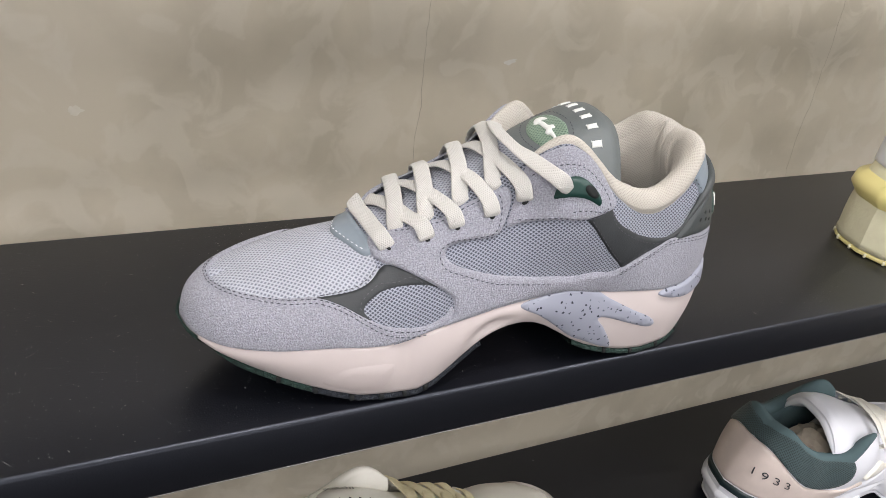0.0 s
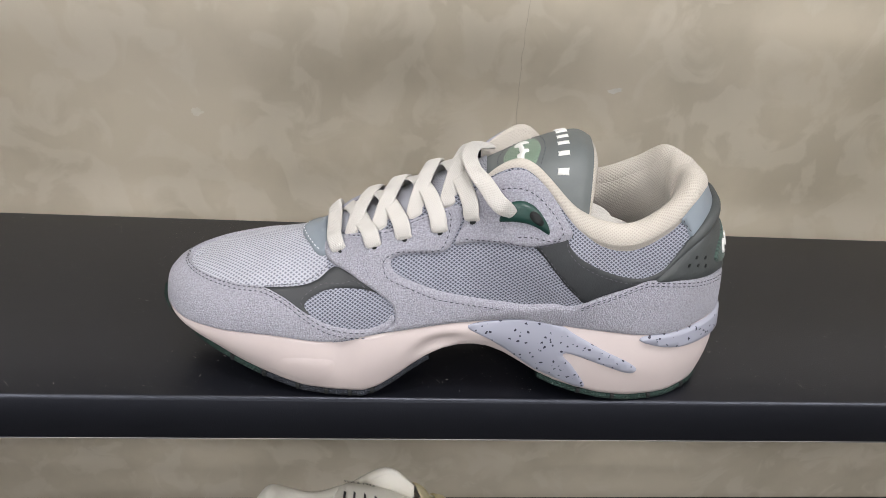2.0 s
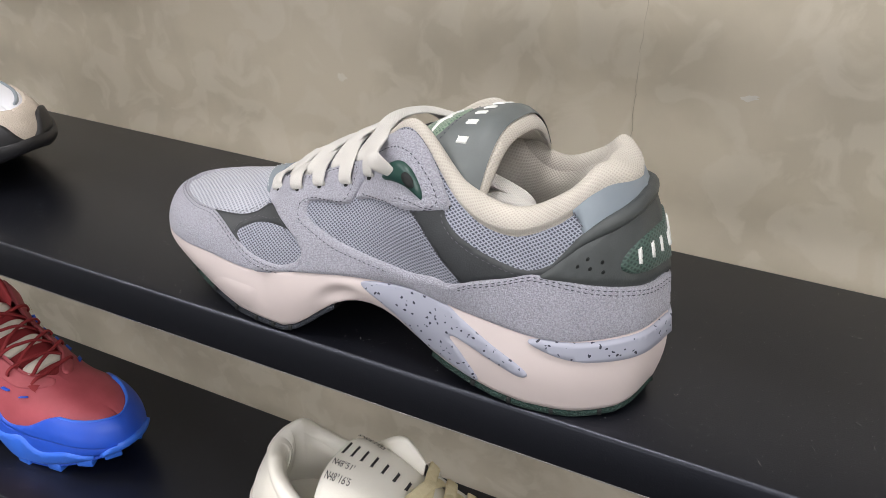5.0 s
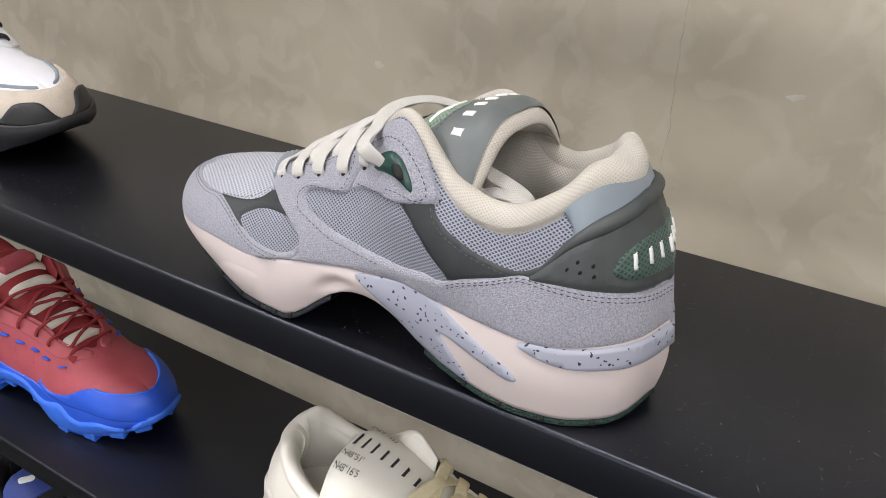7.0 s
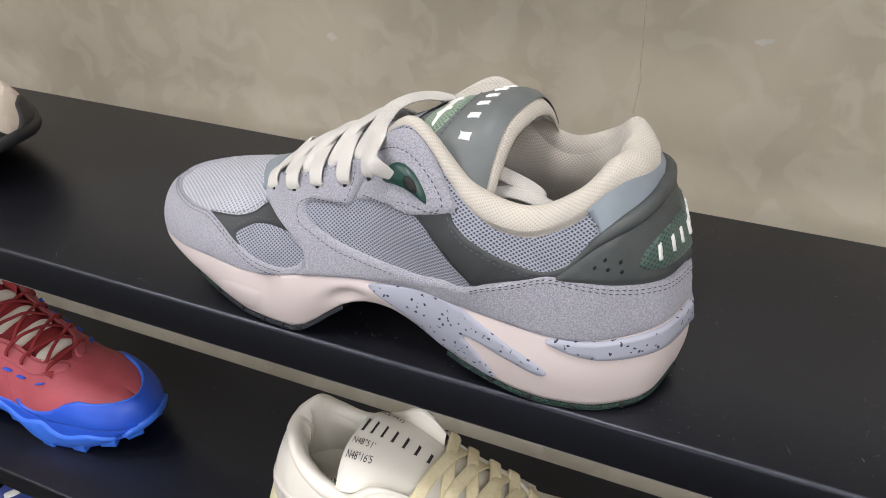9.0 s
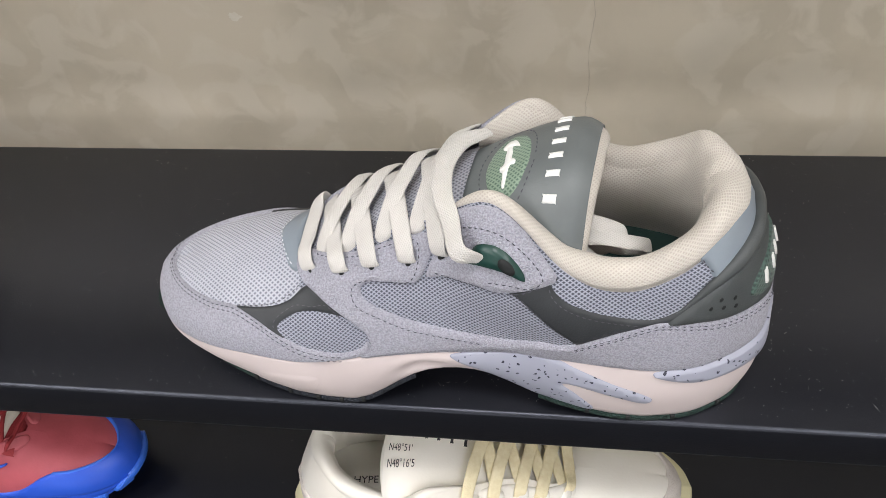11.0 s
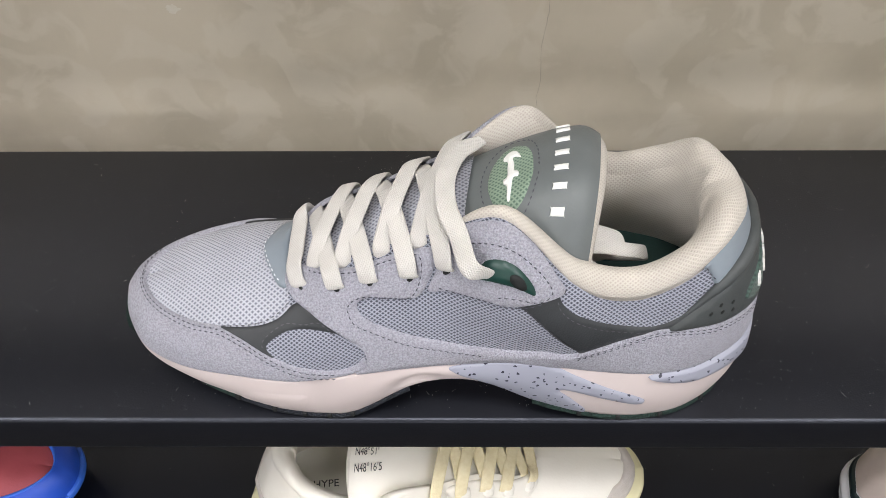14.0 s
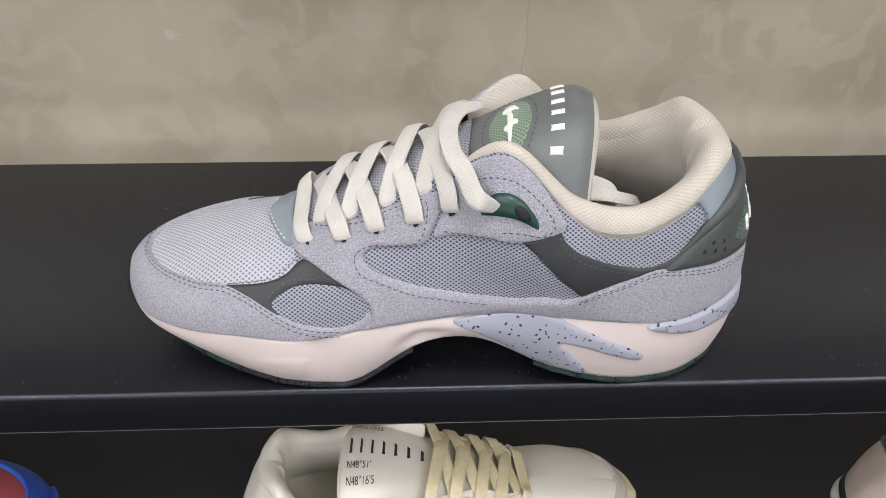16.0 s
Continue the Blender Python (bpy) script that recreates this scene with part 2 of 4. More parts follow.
def panel(name, surf, outline, mat, parent, lift=.0014, holes=(), gap=.003, label="", scale=(.34, .07), rim=.0011, sign=1.):
    """A sheet cut to an outline (with holes) and laid on a surface, its edges turned down."""
    loops = [curve(o, True, min(.0014, gap / 2), scale) for o in (outline, *holes)]
    outer = loops[0]
    lo, hi = outer.min(0), outer.max(0)
    gx, gy = np.meshgrid(np.arange(lo[0], hi[0], gap), np.arange(lo[1], hi[1], gap * .87))
    gx = gx + (np.arange(gx.shape[0]) % 2)[:, None] * gap / 2
    inner = np.stack([gx.ravel(), gy.ravel()], -1)
    edge = np.vstack(loops)
    rings = []
    for k, l in enumerate(loops):
        t = np.roll(l, -1, 0) - np.roll(l, 1, 0)
        n = np.stack([-t[:, 1], t[:, 0]], -1) / (np.linalg.norm(t, axis=1)[:, None] + 1e-9)
        rings += [l + n * rim, l - n * rim]
    ring = np.vstack(rings)

    def within(q):
        ok = inside(q, loops[0])
        for h in loops[1:]:
            ok &= ~inside(q, h)
        return ok

    def far(q):
        return np.concatenate([np.linalg.norm(c[:, None] - edge[None], axis=-1).min(1) for c in np.array_split(q, max(1, len(q) // 400))])

    ring = ring[within(ring)]
    ring = ring[far(ring) > rim * .8]
    inner = inner[within(inner)]
    if len(inner):
        inner = inner[far(inner) > rim * 1.6]
    pts = np.vstack([edge, ring, inner])
    links, start = [], 0
    for l in loops:
        links += [(start + i, start + (i + 1) % len(l)) for i in range(len(l))]
        start += len(l)
    co, _, tris, *_ = delaunay_2d_cdt([Vector(p) for p in pts], links, [], 0, 1e-6)
    co = np.array([tuple(c) for c in co])
    tris = np.array([t for t in tris if len(t) == 3])
    tris = tris[within(co[tris].mean(1))]
    d = far(co)
    raised = lift * np.sqrt(np.clip(1 - (1 - np.clip(d / rim, 0, 1)) ** 2, 0, 1)) - .0002
    p, v = co[:, 0] / scale[0], co[:, 1] / scale[1]
    base = surf(p, v)
    pos = base + sign * normals(surf, p, v) * raised[:, None]
    n = np.cross(pos[tris[:, 1]] - pos[tris[:, 0]], pos[tris[:, 2]] - pos[tris[:, 0]])
    want = sign * normals(surf, p, v)[tris[:, 0]]
    wrong = (n * want).sum(1) < 0
    tris[wrong] = tris[wrong][:, ::-1]
    return solid(name, pos, tris, mat, parent, label, uv=co)


def stitches(name, surf, path, mat, parent, lift=.0018, scale=(.34, .07), pitch=.0028, long=.0022, wide=.00030, closed=False, sign=1.):
    """A row of thread stitches along a path on a surface, as one run of thread."""
    q = curve(path, closed, .0004, scale)
    p, v = q[:, 0] / scale[0], q[:, 1] / scale[1]
    n = sign * normals(surf, p, v)
    pos = surf(p, v) + n * lift
    s = np.concatenate([[0], np.cumsum(np.linalg.norm(np.diff(pos, axis=0), axis=1))])
    verts, faces = [], []
    for a in np.arange(.0005, s[-1] - long, pitch):
        def at(x):
            return np.array([np.interp(x, s, pos[:, k]) for k in range(3)]), np.array([np.interp(x, s, n[:, k]) for k in range(3)])
        (e0, n0), (m, n1), (e1, n2) = at(a), at(a + long / 2), at(a + long)
        side = np.cross(n1, e1 - e0)
        side *= wide / (np.linalg.norm(side) + 1e-12)
        k = len(verts)
        verts += [e0 - n0 * wide, m + side, m + n1 * wide, m - side, e1 - n2 * wide]
        faces += [(k, k + 1, k + 2), (k, k + 2, k + 3), (k + 4, k + 2, k + 1), (k + 4, k + 3, k + 2)]
    return solid(name, verts, faces, mat, parent) if verts else None


def tube(path, across, up, a, b, n=16):
    """Points of an oval tube: centres, two directions, two radii per centre."""
    t = np.linspace(0, 2 * math.pi, n, endpoint=False)
    return path[:, None] + across[:, None] * (np.cos(t)[None, :, None] * np.asarray(a)[:, None, None]) + up[:, None] * (np.sin(t)[None, :, None] * np.asarray(b)[:, None, None])


def thing(name, label, category, group=""):
    return tagged(new(name), label, category, group)


# ---- the last of the grey shoe: near half in numbers, far half mirrored at its middle line
LAST = np.array([
    # foot line x, y, z | top line x, y, z | roundness, bulge, middle, width of the far half
    (-.0605, .0480, .035, -.0450, .0480, .054, 1.0, .000, .048, .88),
    (-.0570, .0350, .034, -.0420, .0480, .056, 1.0, .000, .048, .88),
    (-.0460, .0205, .034, -.0360, .0480, .0585, 1.0, .000, .048, .87),
    (-.0270, .0100, .035, -.0240, .0485, .0625, 1.0, .000, .0485, .85),
    (-.0040, .0045, .036, -.0060, .0490, .0668, 1.0, .000, .049, .83),
    (.0220, .0020, .034, .0165, .0495, .0728, 0.9, -.002, .0495, .82),
    (.0450, .0020, .038, .0360, .0310, .0815, 0.5, -.001, .050, .84),
    (.0670, .0030, .043, .0600, .0290, .093, 0.4, .000, .049, .88),
    (.0900, .0030, .047, .0860, .0260, .106, 0.4, .000, .049, .94),
    (.1180, .0030, .050, .1130, .0180, .127, 0.3, .007, .048, 1.),
    (.1430, .0020, .048, .1420, .0090, .104, 0.0, .007, .047, 1.),
    (.1650, .0010, .045, .1660, .0090, .097, 0.0, .003, .046, .97),
    (.1850, .0020, .043, .1860, .0120, .1065, 0.0, .003, .045, .94),
    (.2040, .0065, .0445, .1975, .0190, .1180, 0.1, .004, .044, .92),
    (.2235, .0195, .048, .2050, .0310, .1185, 0.2, .002, .043, .90),
    (.2320, .0430, .048, .2075, .0430, .117, 0.2, .0015, .043, .90),
])

FLARE = 0.


def spline(table, s):
    """Smooth curve through the rows of table, s in 0..1."""
    s = np.clip(np.asarray(s, float), 0, 1) * (len(table) - 1)
    i = np.minimum(s.astype(int), len(table) - 2)
    f = (s - i)[..., None]
    pad = np.vstack([2 * table[0] - table[1], table, 2 * table[-1] - table[-2]])
    a, b, c, d = pad[i], pad[i + 1], pad[i + 2], pad[i + 3]
    return b + f * (c - a) / 2 + f * f * (a - 2.5 * b + 2 * c - d / 2) + f ** 3 * (1.5 * (b - c) + (d - a) / 2)


def folded(p):
    """p below 0 or above 1 runs on along the far half."""
    p = np.asarray(p, float)
    far = (p < 0) | (p > 1)
    return np.where(p < 0, -p, np.where(p > 1, 2 - p, p)), far


def outward(p):
    """Plan direction away from the shoe along the foot line of the near half."""
    t = spline(LAST, np.clip(p + .004, 0, 1))[..., :2] - spline(LAST, np.clip(p - .004, 0, 1))[..., :2]
    n = np.stack([t[..., 1], -t[..., 0]], -1)
    n /= np.linalg.norm(n, axis=-1)[..., None]
    for gap, end in ((p, -1.0), (1 - p, 1.0)):
        e = np.clip(gap / .03, 0, 1)[..., None]
        n = n * e + (1 - e) * np.array([end, 0.0])
    return n / np.linalg.norm(n, axis=-1)[..., None]


def mirrored(out, far, k):
    out[..., 1] = np.where(far, k[..., 8] + k[..., 9] * (k[..., 8] - out[..., 1]), out[..., 1])
    return out


def upper(p, v):
    """Point of the shoe's upper: p from toe to heel, v from the sole to the top line."""
    p, far = folded(p)
    v = np.asarray(v, float)
    k = spline(LAST, p)
    foot, top, w, bulge = k[..., :3], k[..., 3:6].copy(), np.clip(k[..., 6], 0, 1), k[..., 7]
    top[..., 1] = np.minimum(top[..., 1], k[..., 8])
    a = np.clip(v, 0, 1) * math.pi / 2
    rise = w * np.sin(a) ** .85 + (1 - w) * v
    turn = w * (1 - np.cos(a)) + (1 - w) * np.clip(v, 0, 1) ** 1.3
    out = foot + (top - foot) * np.stack([turn, turn, rise], -1)
    out[..., :2] += outward(p) * (bulge * np.sin(math.pi * np.clip(v, 0, 1)))[..., None]
    out = mirrored(out, far, k)
    # the far ankle flap lies lower and further out
    g = np.where(far, np.clip(v, 0, 1) ** 1.5 * np.exp(-((p - .6) / .075) ** 2), 0)
    return out + g[..., None] * np.array([.011, .011, -.008])


def tread(x):
    """Height of the sole's underside: toe spring, arch, heel."""
    return np.interp(x, (-.066, -.06, -.05, -.04, -.028, -.012, 0, .012, .042, .050, .058, .066, .074, .082, .089, .096, .104, .112, .12, .13, .14, .15, .165, .18, .205, .22, .24),
                     (.033, .0275, .0225, .0188, .0148, .0092, .0052, .0018, .0002, .0035, .0095, .0165, .0228, .0272, .0295, .0302, .029, .0255, .0205, .0140, .0090, .0055, .0018, 0, 0, .002, .008))


def sole(p, u):
    """Point of the midsole's side: u from the foot line (0) down to the outsole (1)."""
    p, far = folded(p)
    u = np.asarray(u, float)
    k = spline(LAST, p)
    low = tread(k[..., 0]) + .0042
    out = k[..., :3].copy()
    out[..., 2] = (k[..., 2] + .001) * (1 - u) + low * u
    toe = np.clip((.03 - k[..., 0]) / .06, 0, 1)
    swell = .0012 + .0026 * np.sin(math.pi * np.clip(u, 0, 1)) - (.001 + .004 * toe) * u + FLARE * u
    # a dish pressed into the foam ahead of the arch, and a soft waist behind the ball
    swell = swell - .0042 * np.exp(-((p - .500) / .028) ** 2 - ((u - .62) / .24) ** 2) - .0022 * np.exp(-((p - .362) / .020) ** 2 - ((u - .25) / .5) ** 2)
    out[..., :2] += outward(p) * swell[..., None]
    return mirrored(out, far, k)


def vamp(p, w):
    """The upper again, running on over the ridge: w above 1 comes down the far half."""
    p, w = np.asarray(p, float), np.asarray(w, float)
    near = upper(p, np.minimum(w, 1))
    far = upper(-p - 1e-9, np.clip(2 - w, 0, 1))
    return np.where((w > 1)[..., None], far, near)


TONGUE_LINE = np.array([
    # middle x, y, z | half width, droop at the edges
    (.005, .050, .0655, .020, .004), (.028, .050, .0760, .022, .006), (.052, .049, .0875, .024, .008), (.074, .049, .0992, .025, .010), (.097, .048, .1100, .027, .013),
    (.118, .047, .1210, .033, .021), (.136, .047, .1285, .038, .033), (.152, .0460, .1310, .0405, .038),
])


def tongue(a, b):
    """Point of the tongue's face: a from vamp to tip, b from the near to the far edge, both in 0..1."""
    b = np.asarray(b, float) * 2 - 1
    k = spline(TONGUE_LINE, a)
    out = k[..., :3].copy()
    out[..., 1] += b * k[..., 3]
    out[..., 2] -= k[..., 4] * np.abs(b) ** 2.9 * np.where(b > 0, .70, 1.08)
    out[..., 0] += .006 * b * np.clip(a, 0, 1)
    return out


TONGUE_SCALE = (.16, .07)


def sheet(name, surf, p0, p1, v0, v1, n, m, mat, parent, label="", lift=0., sign=1., flip=False, flat=False):
    p, v = np.meshgrid(np.linspace(p0, p1, n), np.linspace(v0, v1, m), indexing="ij")
    pos = surf(p, v)
    uv = lengths(pos)
    uv[:, 0] = pos[..., 0].ravel()
    if flat:
        uv[:, 1] = pos[..., 1].ravel()
    if lift:
        pos = pos + sign * normals(surf, p, v) * lift
    verts, faces = grid(pos, flip=flip)
    return solid(name, verts, faces, mat, parent, label, uv)


def midsole(parent, mat, label="", n=150, m=18):
    """The foam block: both sides, underside and top closed in one mesh."""
    p = np.concatenate([np.linspace(0, 1, n)])
    u = np.linspace(0, 1, m)
    pp, uu = np.meshgrid(p, u, indexing="ij")
    near, far = sole(pp, uu), sole(np.where(pp <= 0, -1e-9, -pp), uu)
    k = spline(LAST, p)
    mid = np.stack([k[:, 0], k[:, 8], k[:, 2]], -1)
    low = np.stack([k[:, 0], k[:, 8], tread(k[:, 0]) + .0042], -1)
    ring = np.concatenate([mid[:, None], near, low[:, None], far[:, ::-1]], axis=1)
    verts, faces = grid(ring, closed_v=True)
    return solid("midsole", verts, faces, mat, parent, label)


def outsole(parent, mat, label="", p0=0., p1=1., n=120):
    """The rubber tread under the foam."""
    p = np.linspace(p0, p1, n)
    k = spline(LAST, p)
    rows = []
    for sgn in (1, -1):
        q = np.where(p <= 0, 1e-9, p) * sgn
        top, = (sole(q, np.ones_like(q)),)
        edge = top.copy()
        edge[:, 2] -= .0030
        mid = np.stack([k[:, 0], k[:, 8], k[:, 2] * 0], -1)
        away = edge - mid
        away[:, 2] = 0
        away /= np.linalg.norm(away, axis=1)[:, None] + 1e-9
        edge += away * .0007
        foot = edge.copy()
        foot[:, 2] = tread(k[:, 0])
        foot -= away * .0028
        rows.append([top - away * .001, edge, foot])
    ring = np.stack([*rows[0], *rows[1][::-1]], axis=1)
    verts, faces = grid(ring, closed_v=True)
    faces = np.vstack([faces])
    return solid("outsole", verts, faces, mat, parent, label)


def collar(parent, mat, lining, p0=.555, fat=1., label=""):
    """Padded roll round the opening and the lining that runs down from it."""
    p = np.linspace(p0, 2 - p0, 170)
    q, far = folded(p)
    top = upper(p, np.ones_like(p))
    n = outward(q)
    out = np.stack([n[:, 0], np.where(far, -n[:, 1], n[:, 1]), 0 * p], -1)
    up = np.tile([0., 0., 1.], (len(p), 1))
    ease = np.clip(np.minimum(p - p0, 2 - p0 - p) / .05, .05, 1) ** .5
    heel = np.exp(-((p - 1) / .13) ** 2)
    low = np.clip((np.minimum(p, 2 - p) - .60) / .09, 0, 1)
    a, b = (.0030 + .0034 * low + .0022 * heel) * ease * fat, (.0036 + .0046 * low + .0002 * heel) * ease * fat
    centre = top - out * (a * .40)[:, None] - up * (b * .66)[:, None]
    pos = tube(centre, out, up, a, b, 20)
    verts, faces = grid(pos, closed_v=True)
    solid("collar", verts, faces, mat, parent, label, lengths(pos))
    w = np.linspace(0, 1, 14)
    k = spline(LAST, q)
    foot = k[:, :3].copy()
    foot[:, 1] = np.where(far, k[:, 8] + k[:, 9] * (k[:, 8] - foot[:, 1]), foot[:, 1])
    start, end = centre - out * (a * .93)[:, None] + up * (b * .25)[:, None], foot - out * .011
    end[:, 2] = .05
    pos = start[:, None] * (1 - w)[None, :, None] + end[:, None] * w[None, :, None]
    pos -= out[:, None] * (.005 * np.sin(w ** .6 * math.pi))[None, :, None]
    verts, faces = grid(pos)
    solid("lining", verts, faces, lining, parent, "", lengths(pos))


def insole(parent, mat):
    p = np.linspace(.3, 1, 60)
    k = spline(LAST, p)
    n = outward(p)
    near = k[:, :2] - n * .009
    far = near.copy()
    far[:, 1] = k[:, 8] + k[:, 9] * (k[:, 8] - near[:, 1])
    f = np.linspace(0, 1, 9)
    pos = near[:, None] * (1 - f)[None, :, None] + far[:, None] * f[None, :, None]
    pos = np.dstack([pos, np.tile(.0515 + .003 * (2 * f - 1) ** 2, (60, 1))])
    verts, faces = grid(pos)
    return solid("insole", verts, faces, mat, parent)


def tongue_parts(parent, face, pad, a0=.11, gusset=None):
    a, b = np.meshgrid(np.linspace(a0, 1, 40), np.linspace(0, 1, 32), indexing="ij")
    front = tongue(a, b)
    n = normals(tongue, a, b)
    # the tip turns over
    tip = np.clip((a - .93) / .07, 0, 1)
    verts, faces = grid(front - n * (.004 * tip ** 2)[..., None])
    solid("tongue", verts, faces, face, parent, "", lengths(front))
    if gusset:
        sheet("tongue_mesh", tongue, a0, .60, .02, .98, 40, 30, gusset, parent, "pale mesh lower tongue", lift=.0008)
    e = (2 * b - 1)
    wide = tongue(a, .5 + (b - .5) * 1.018)
    thick = .0012 + .0135 * np.clip(1 - np.abs(e) ** 6, 0, 1) * np.clip(a * 1.4, .2, 1) * (1 - .65 * np.clip((a - .88) / .12, 0, 1) ** 2)
    sink = .0012 + .0042 * tip ** 2
    top = wide - n * sink[..., None]
    back = wide - n * (thick + sink)[..., None]
    # a rounded end beyond the tip
    ring = [top]
    count = 7
    stack = []
    for k in range(count):
        t = math.pi * k / (count - 1)
        mixr = (top[-1] + back[-1]) / 2 + (top[-1] - back[-1]) / 2 * math.cos(t)
        dirn = top[-1] - top[-2]
        dirn /= np.linalg.norm(dirn, axis=-1)[:, None]
        stack.append(mixr + dirn * (thick[-1][:, None] * .5 * math.sin(t)))
    pos = np.concatenate([top, np.stack(stack), back[::-1]])
    verts, faces = grid(pos)
    solid("tongue_padding", verts, faces, pad, parent, "", lengths(pos))


def ribbon(name, path, up, width, thick, mat, parent, label=""):
    """A flat woven lace along a path; up is its face's direction at each point."""
    path = np.asarray(path, float)
    s = np.linspace(0, 1, 34)
    pos = spline(path, s)
    up = spline(np.asarray(up, float), s)
    t = np.gradient(pos, axis=0)
    t /= np.linalg.norm(t, axis=1)[:, None]
    side = np.cross(t, up)
    side /= np.linalg.norm(side, axis=1)[:, None]
    nrm = np.cross(side, t)
    narrow = width / 2 * (1 - .35 * np.exp(-(s / .06) ** 2) - .35 * np.exp(-((1 - s) / .06) ** 2))
    ang = np.linspace(0, 2 * math.pi, 14, endpoint=False)
    c, d = np.sign(np.cos(ang)) * np.abs(np.cos(ang)) ** .6, np.sin(ang)
    ring = pos[:, None] + side[:, None] * (c[None, :, None] * narrow[:, None, None]) + nrm[:, None] * (d * thick / 2)[None, :, None]
    verts, faces = grid(ring, closed_v=True)
    solid(name, verts, faces, mat, parent, label, lengths(ring))


HOLES = ((.370, .765), (.422, .79), (.462, .77), (.507, .735), (.547, .735))


def laces(parent, mat, width=.0082, rows=HOLES, thick=.0019):
    """Criss-crossed flat laces: each comes up from under one edge of the throat and goes down through a hole of the other side."""
    def at(p, v, lift):
        n = normals(upper, np.array(p), np.array(v))
        return upper(p, v) + n * lift, n
    for i, (p, v) in enumerate(rows):
        for s in (1, -1):
            p = rows[i][0] + (.008 if s < 0 else 0)
            if i == 0 and s < 0:
                continue
            h0, n0 = at(s * p, v - .03, .0)
            h1, n1 = at(s * p, v, .0038)
            h2, n2 = at(s * p, min(v + .12, .93), .0042)
            if i == 0:
                g0, m0 = at(-s * p, v, .003)
                g1, m1 = at(-s * p, v + .12, .0055)
            else:
                q = p - .036
                g0, m0 = at(-s * q, .90, -.0015)
                g1, m1 = at(-s * q, .99, -.0002)
            layer = .0010 if s > 0 else .0030
            pts, ups = [h0, h1, h2], [n0, n1, n2 + [0, 0, .4]]
            for f in (.25, .5, .75):
                q = h2 * (1 - f) + g1 * f
                a = np.clip((q[0] - .005) / .144, 0, 1)
                crest = tongue(np.array(a), np.array(.5))[2] + layer + .0012 - 8. * (q[1] - .048) ** 2
                pts.append(np.array([q[0], q[1], max(crest, q[2] - .0010)]))
                ups.append(n2 * (1 - f) + m1 * f + np.array([0, 0, .8]))
            pts += [g1, g0]
            ups += [m1, m0]
            ribbon("lace", pts, ups, width, thick, mat, parent)


TOE_NEAR = [(.03, .82), (.075, .735), (.125, .65), (.178, .55), (.222, .485), (.257, .456), (.284, .362), (.308, .244), (.333, .15), (.365, .095), (.394, .07), (.42, .095), (.433, .15)]
TOE_CAP = [(-p, v) for p, v in TOE_NEAR[::-1]] + [(0, .85)] + TOE_NEAR + [(.436, .08), (.41, .01), (.30, .0), (.15, .0), (.05, .0), (0, .0), (-.05, .0), (-.15, .0), (-.30, .0), (-.41, .01), (-.436, .08)]
EYESTAY = [(.340, .72), (.352, .86), (.386, .955), (.42, .94), (.452, .89), (.482, .91), (.512, .915), (.530, .895), (.535, .81), (.528, .68), (.515, .556), (.502, .543), (.473, .595), (.450, .622), (.439, .59),
           (.442, .495), (.461, .392), (.50, .255), (.54, .17), (.575, .115), (.61, .10), (.652, .20), (.664, .14), (.66, .0), (.60, .0), (.52, .0), (.46, .0), (.415, .02), (.434, .08), (.436, .15), (.431, .24), (.403, .41), (.376, .535), (.352, .605)]
EYELET_SUEDE = [(.523, .57), (.533, .71), (.543, .85), (.556, .965), (.58, .95), (.60, .945), (.617, .94), (.632, .925), (.646, .88), (.657, .83), (.648, .72), (.621, .535), (.598, .46), (.57, .492), (.543, .55)]
DARK_FRONT = [(.245, .45), (.30, .444), (.328, .485), (.350, .58), (.37, .58), (.41, .43), (.44, .22), (.43, .05), (.39, .03), (.33, .10), (.30, .20), (.275, .34)]
SPOT = [(.312, .281), (.320, .331), (.340, .381), (.375, .40), (.405, .37), (.430, .25), (.437, .16), (.424, .06), (.39, .045), (.355, .07), (.33, .14), (.316, .225)]
DARK_BACK = [(.598, .515), (.622, .465), (.650, .40), (.668, .345), (.680, .29), (.70, .37), (.73, .45), (.77, .50), (.80, .48), (.83, .46), (.83, .62), (.80, .58), (.768, .556), (.728, .61), (.69, .668), (.662, .705), (.652, .75), (.658, .82), (.645, .83), (.628, .63)]
HEEL_TOP = [(.648, .15), (.675, .27), (.697, .37), (.73, .458), (.765, .528), (.79, .52), (.83, .45), (.87, .375), (.92, .30), (.97, .255)]
COUNTER_TOP = [(.795, .556), (.835, .646), (.862, .68), (.908, .72), (.955, .762), (1.0, .785)]


def both_ways(left, low):
    """An outline round the heel: a top edge on the near half, mirrored for the far half, closed below."""
    return left + [(2 - p, v) for p, v in left[::-1]] + [(2 - p, v) for p, v in low] + low[::-1]


def box_loop(a0, a1, b0, b1):
    """A sharp-cornered bar as an outline."""
    return [(a0, b0), (a0, b0), (a0, b1), (a0, b1), (a1, b1), (a1, b1), (a1, b0), (a1, b0)]


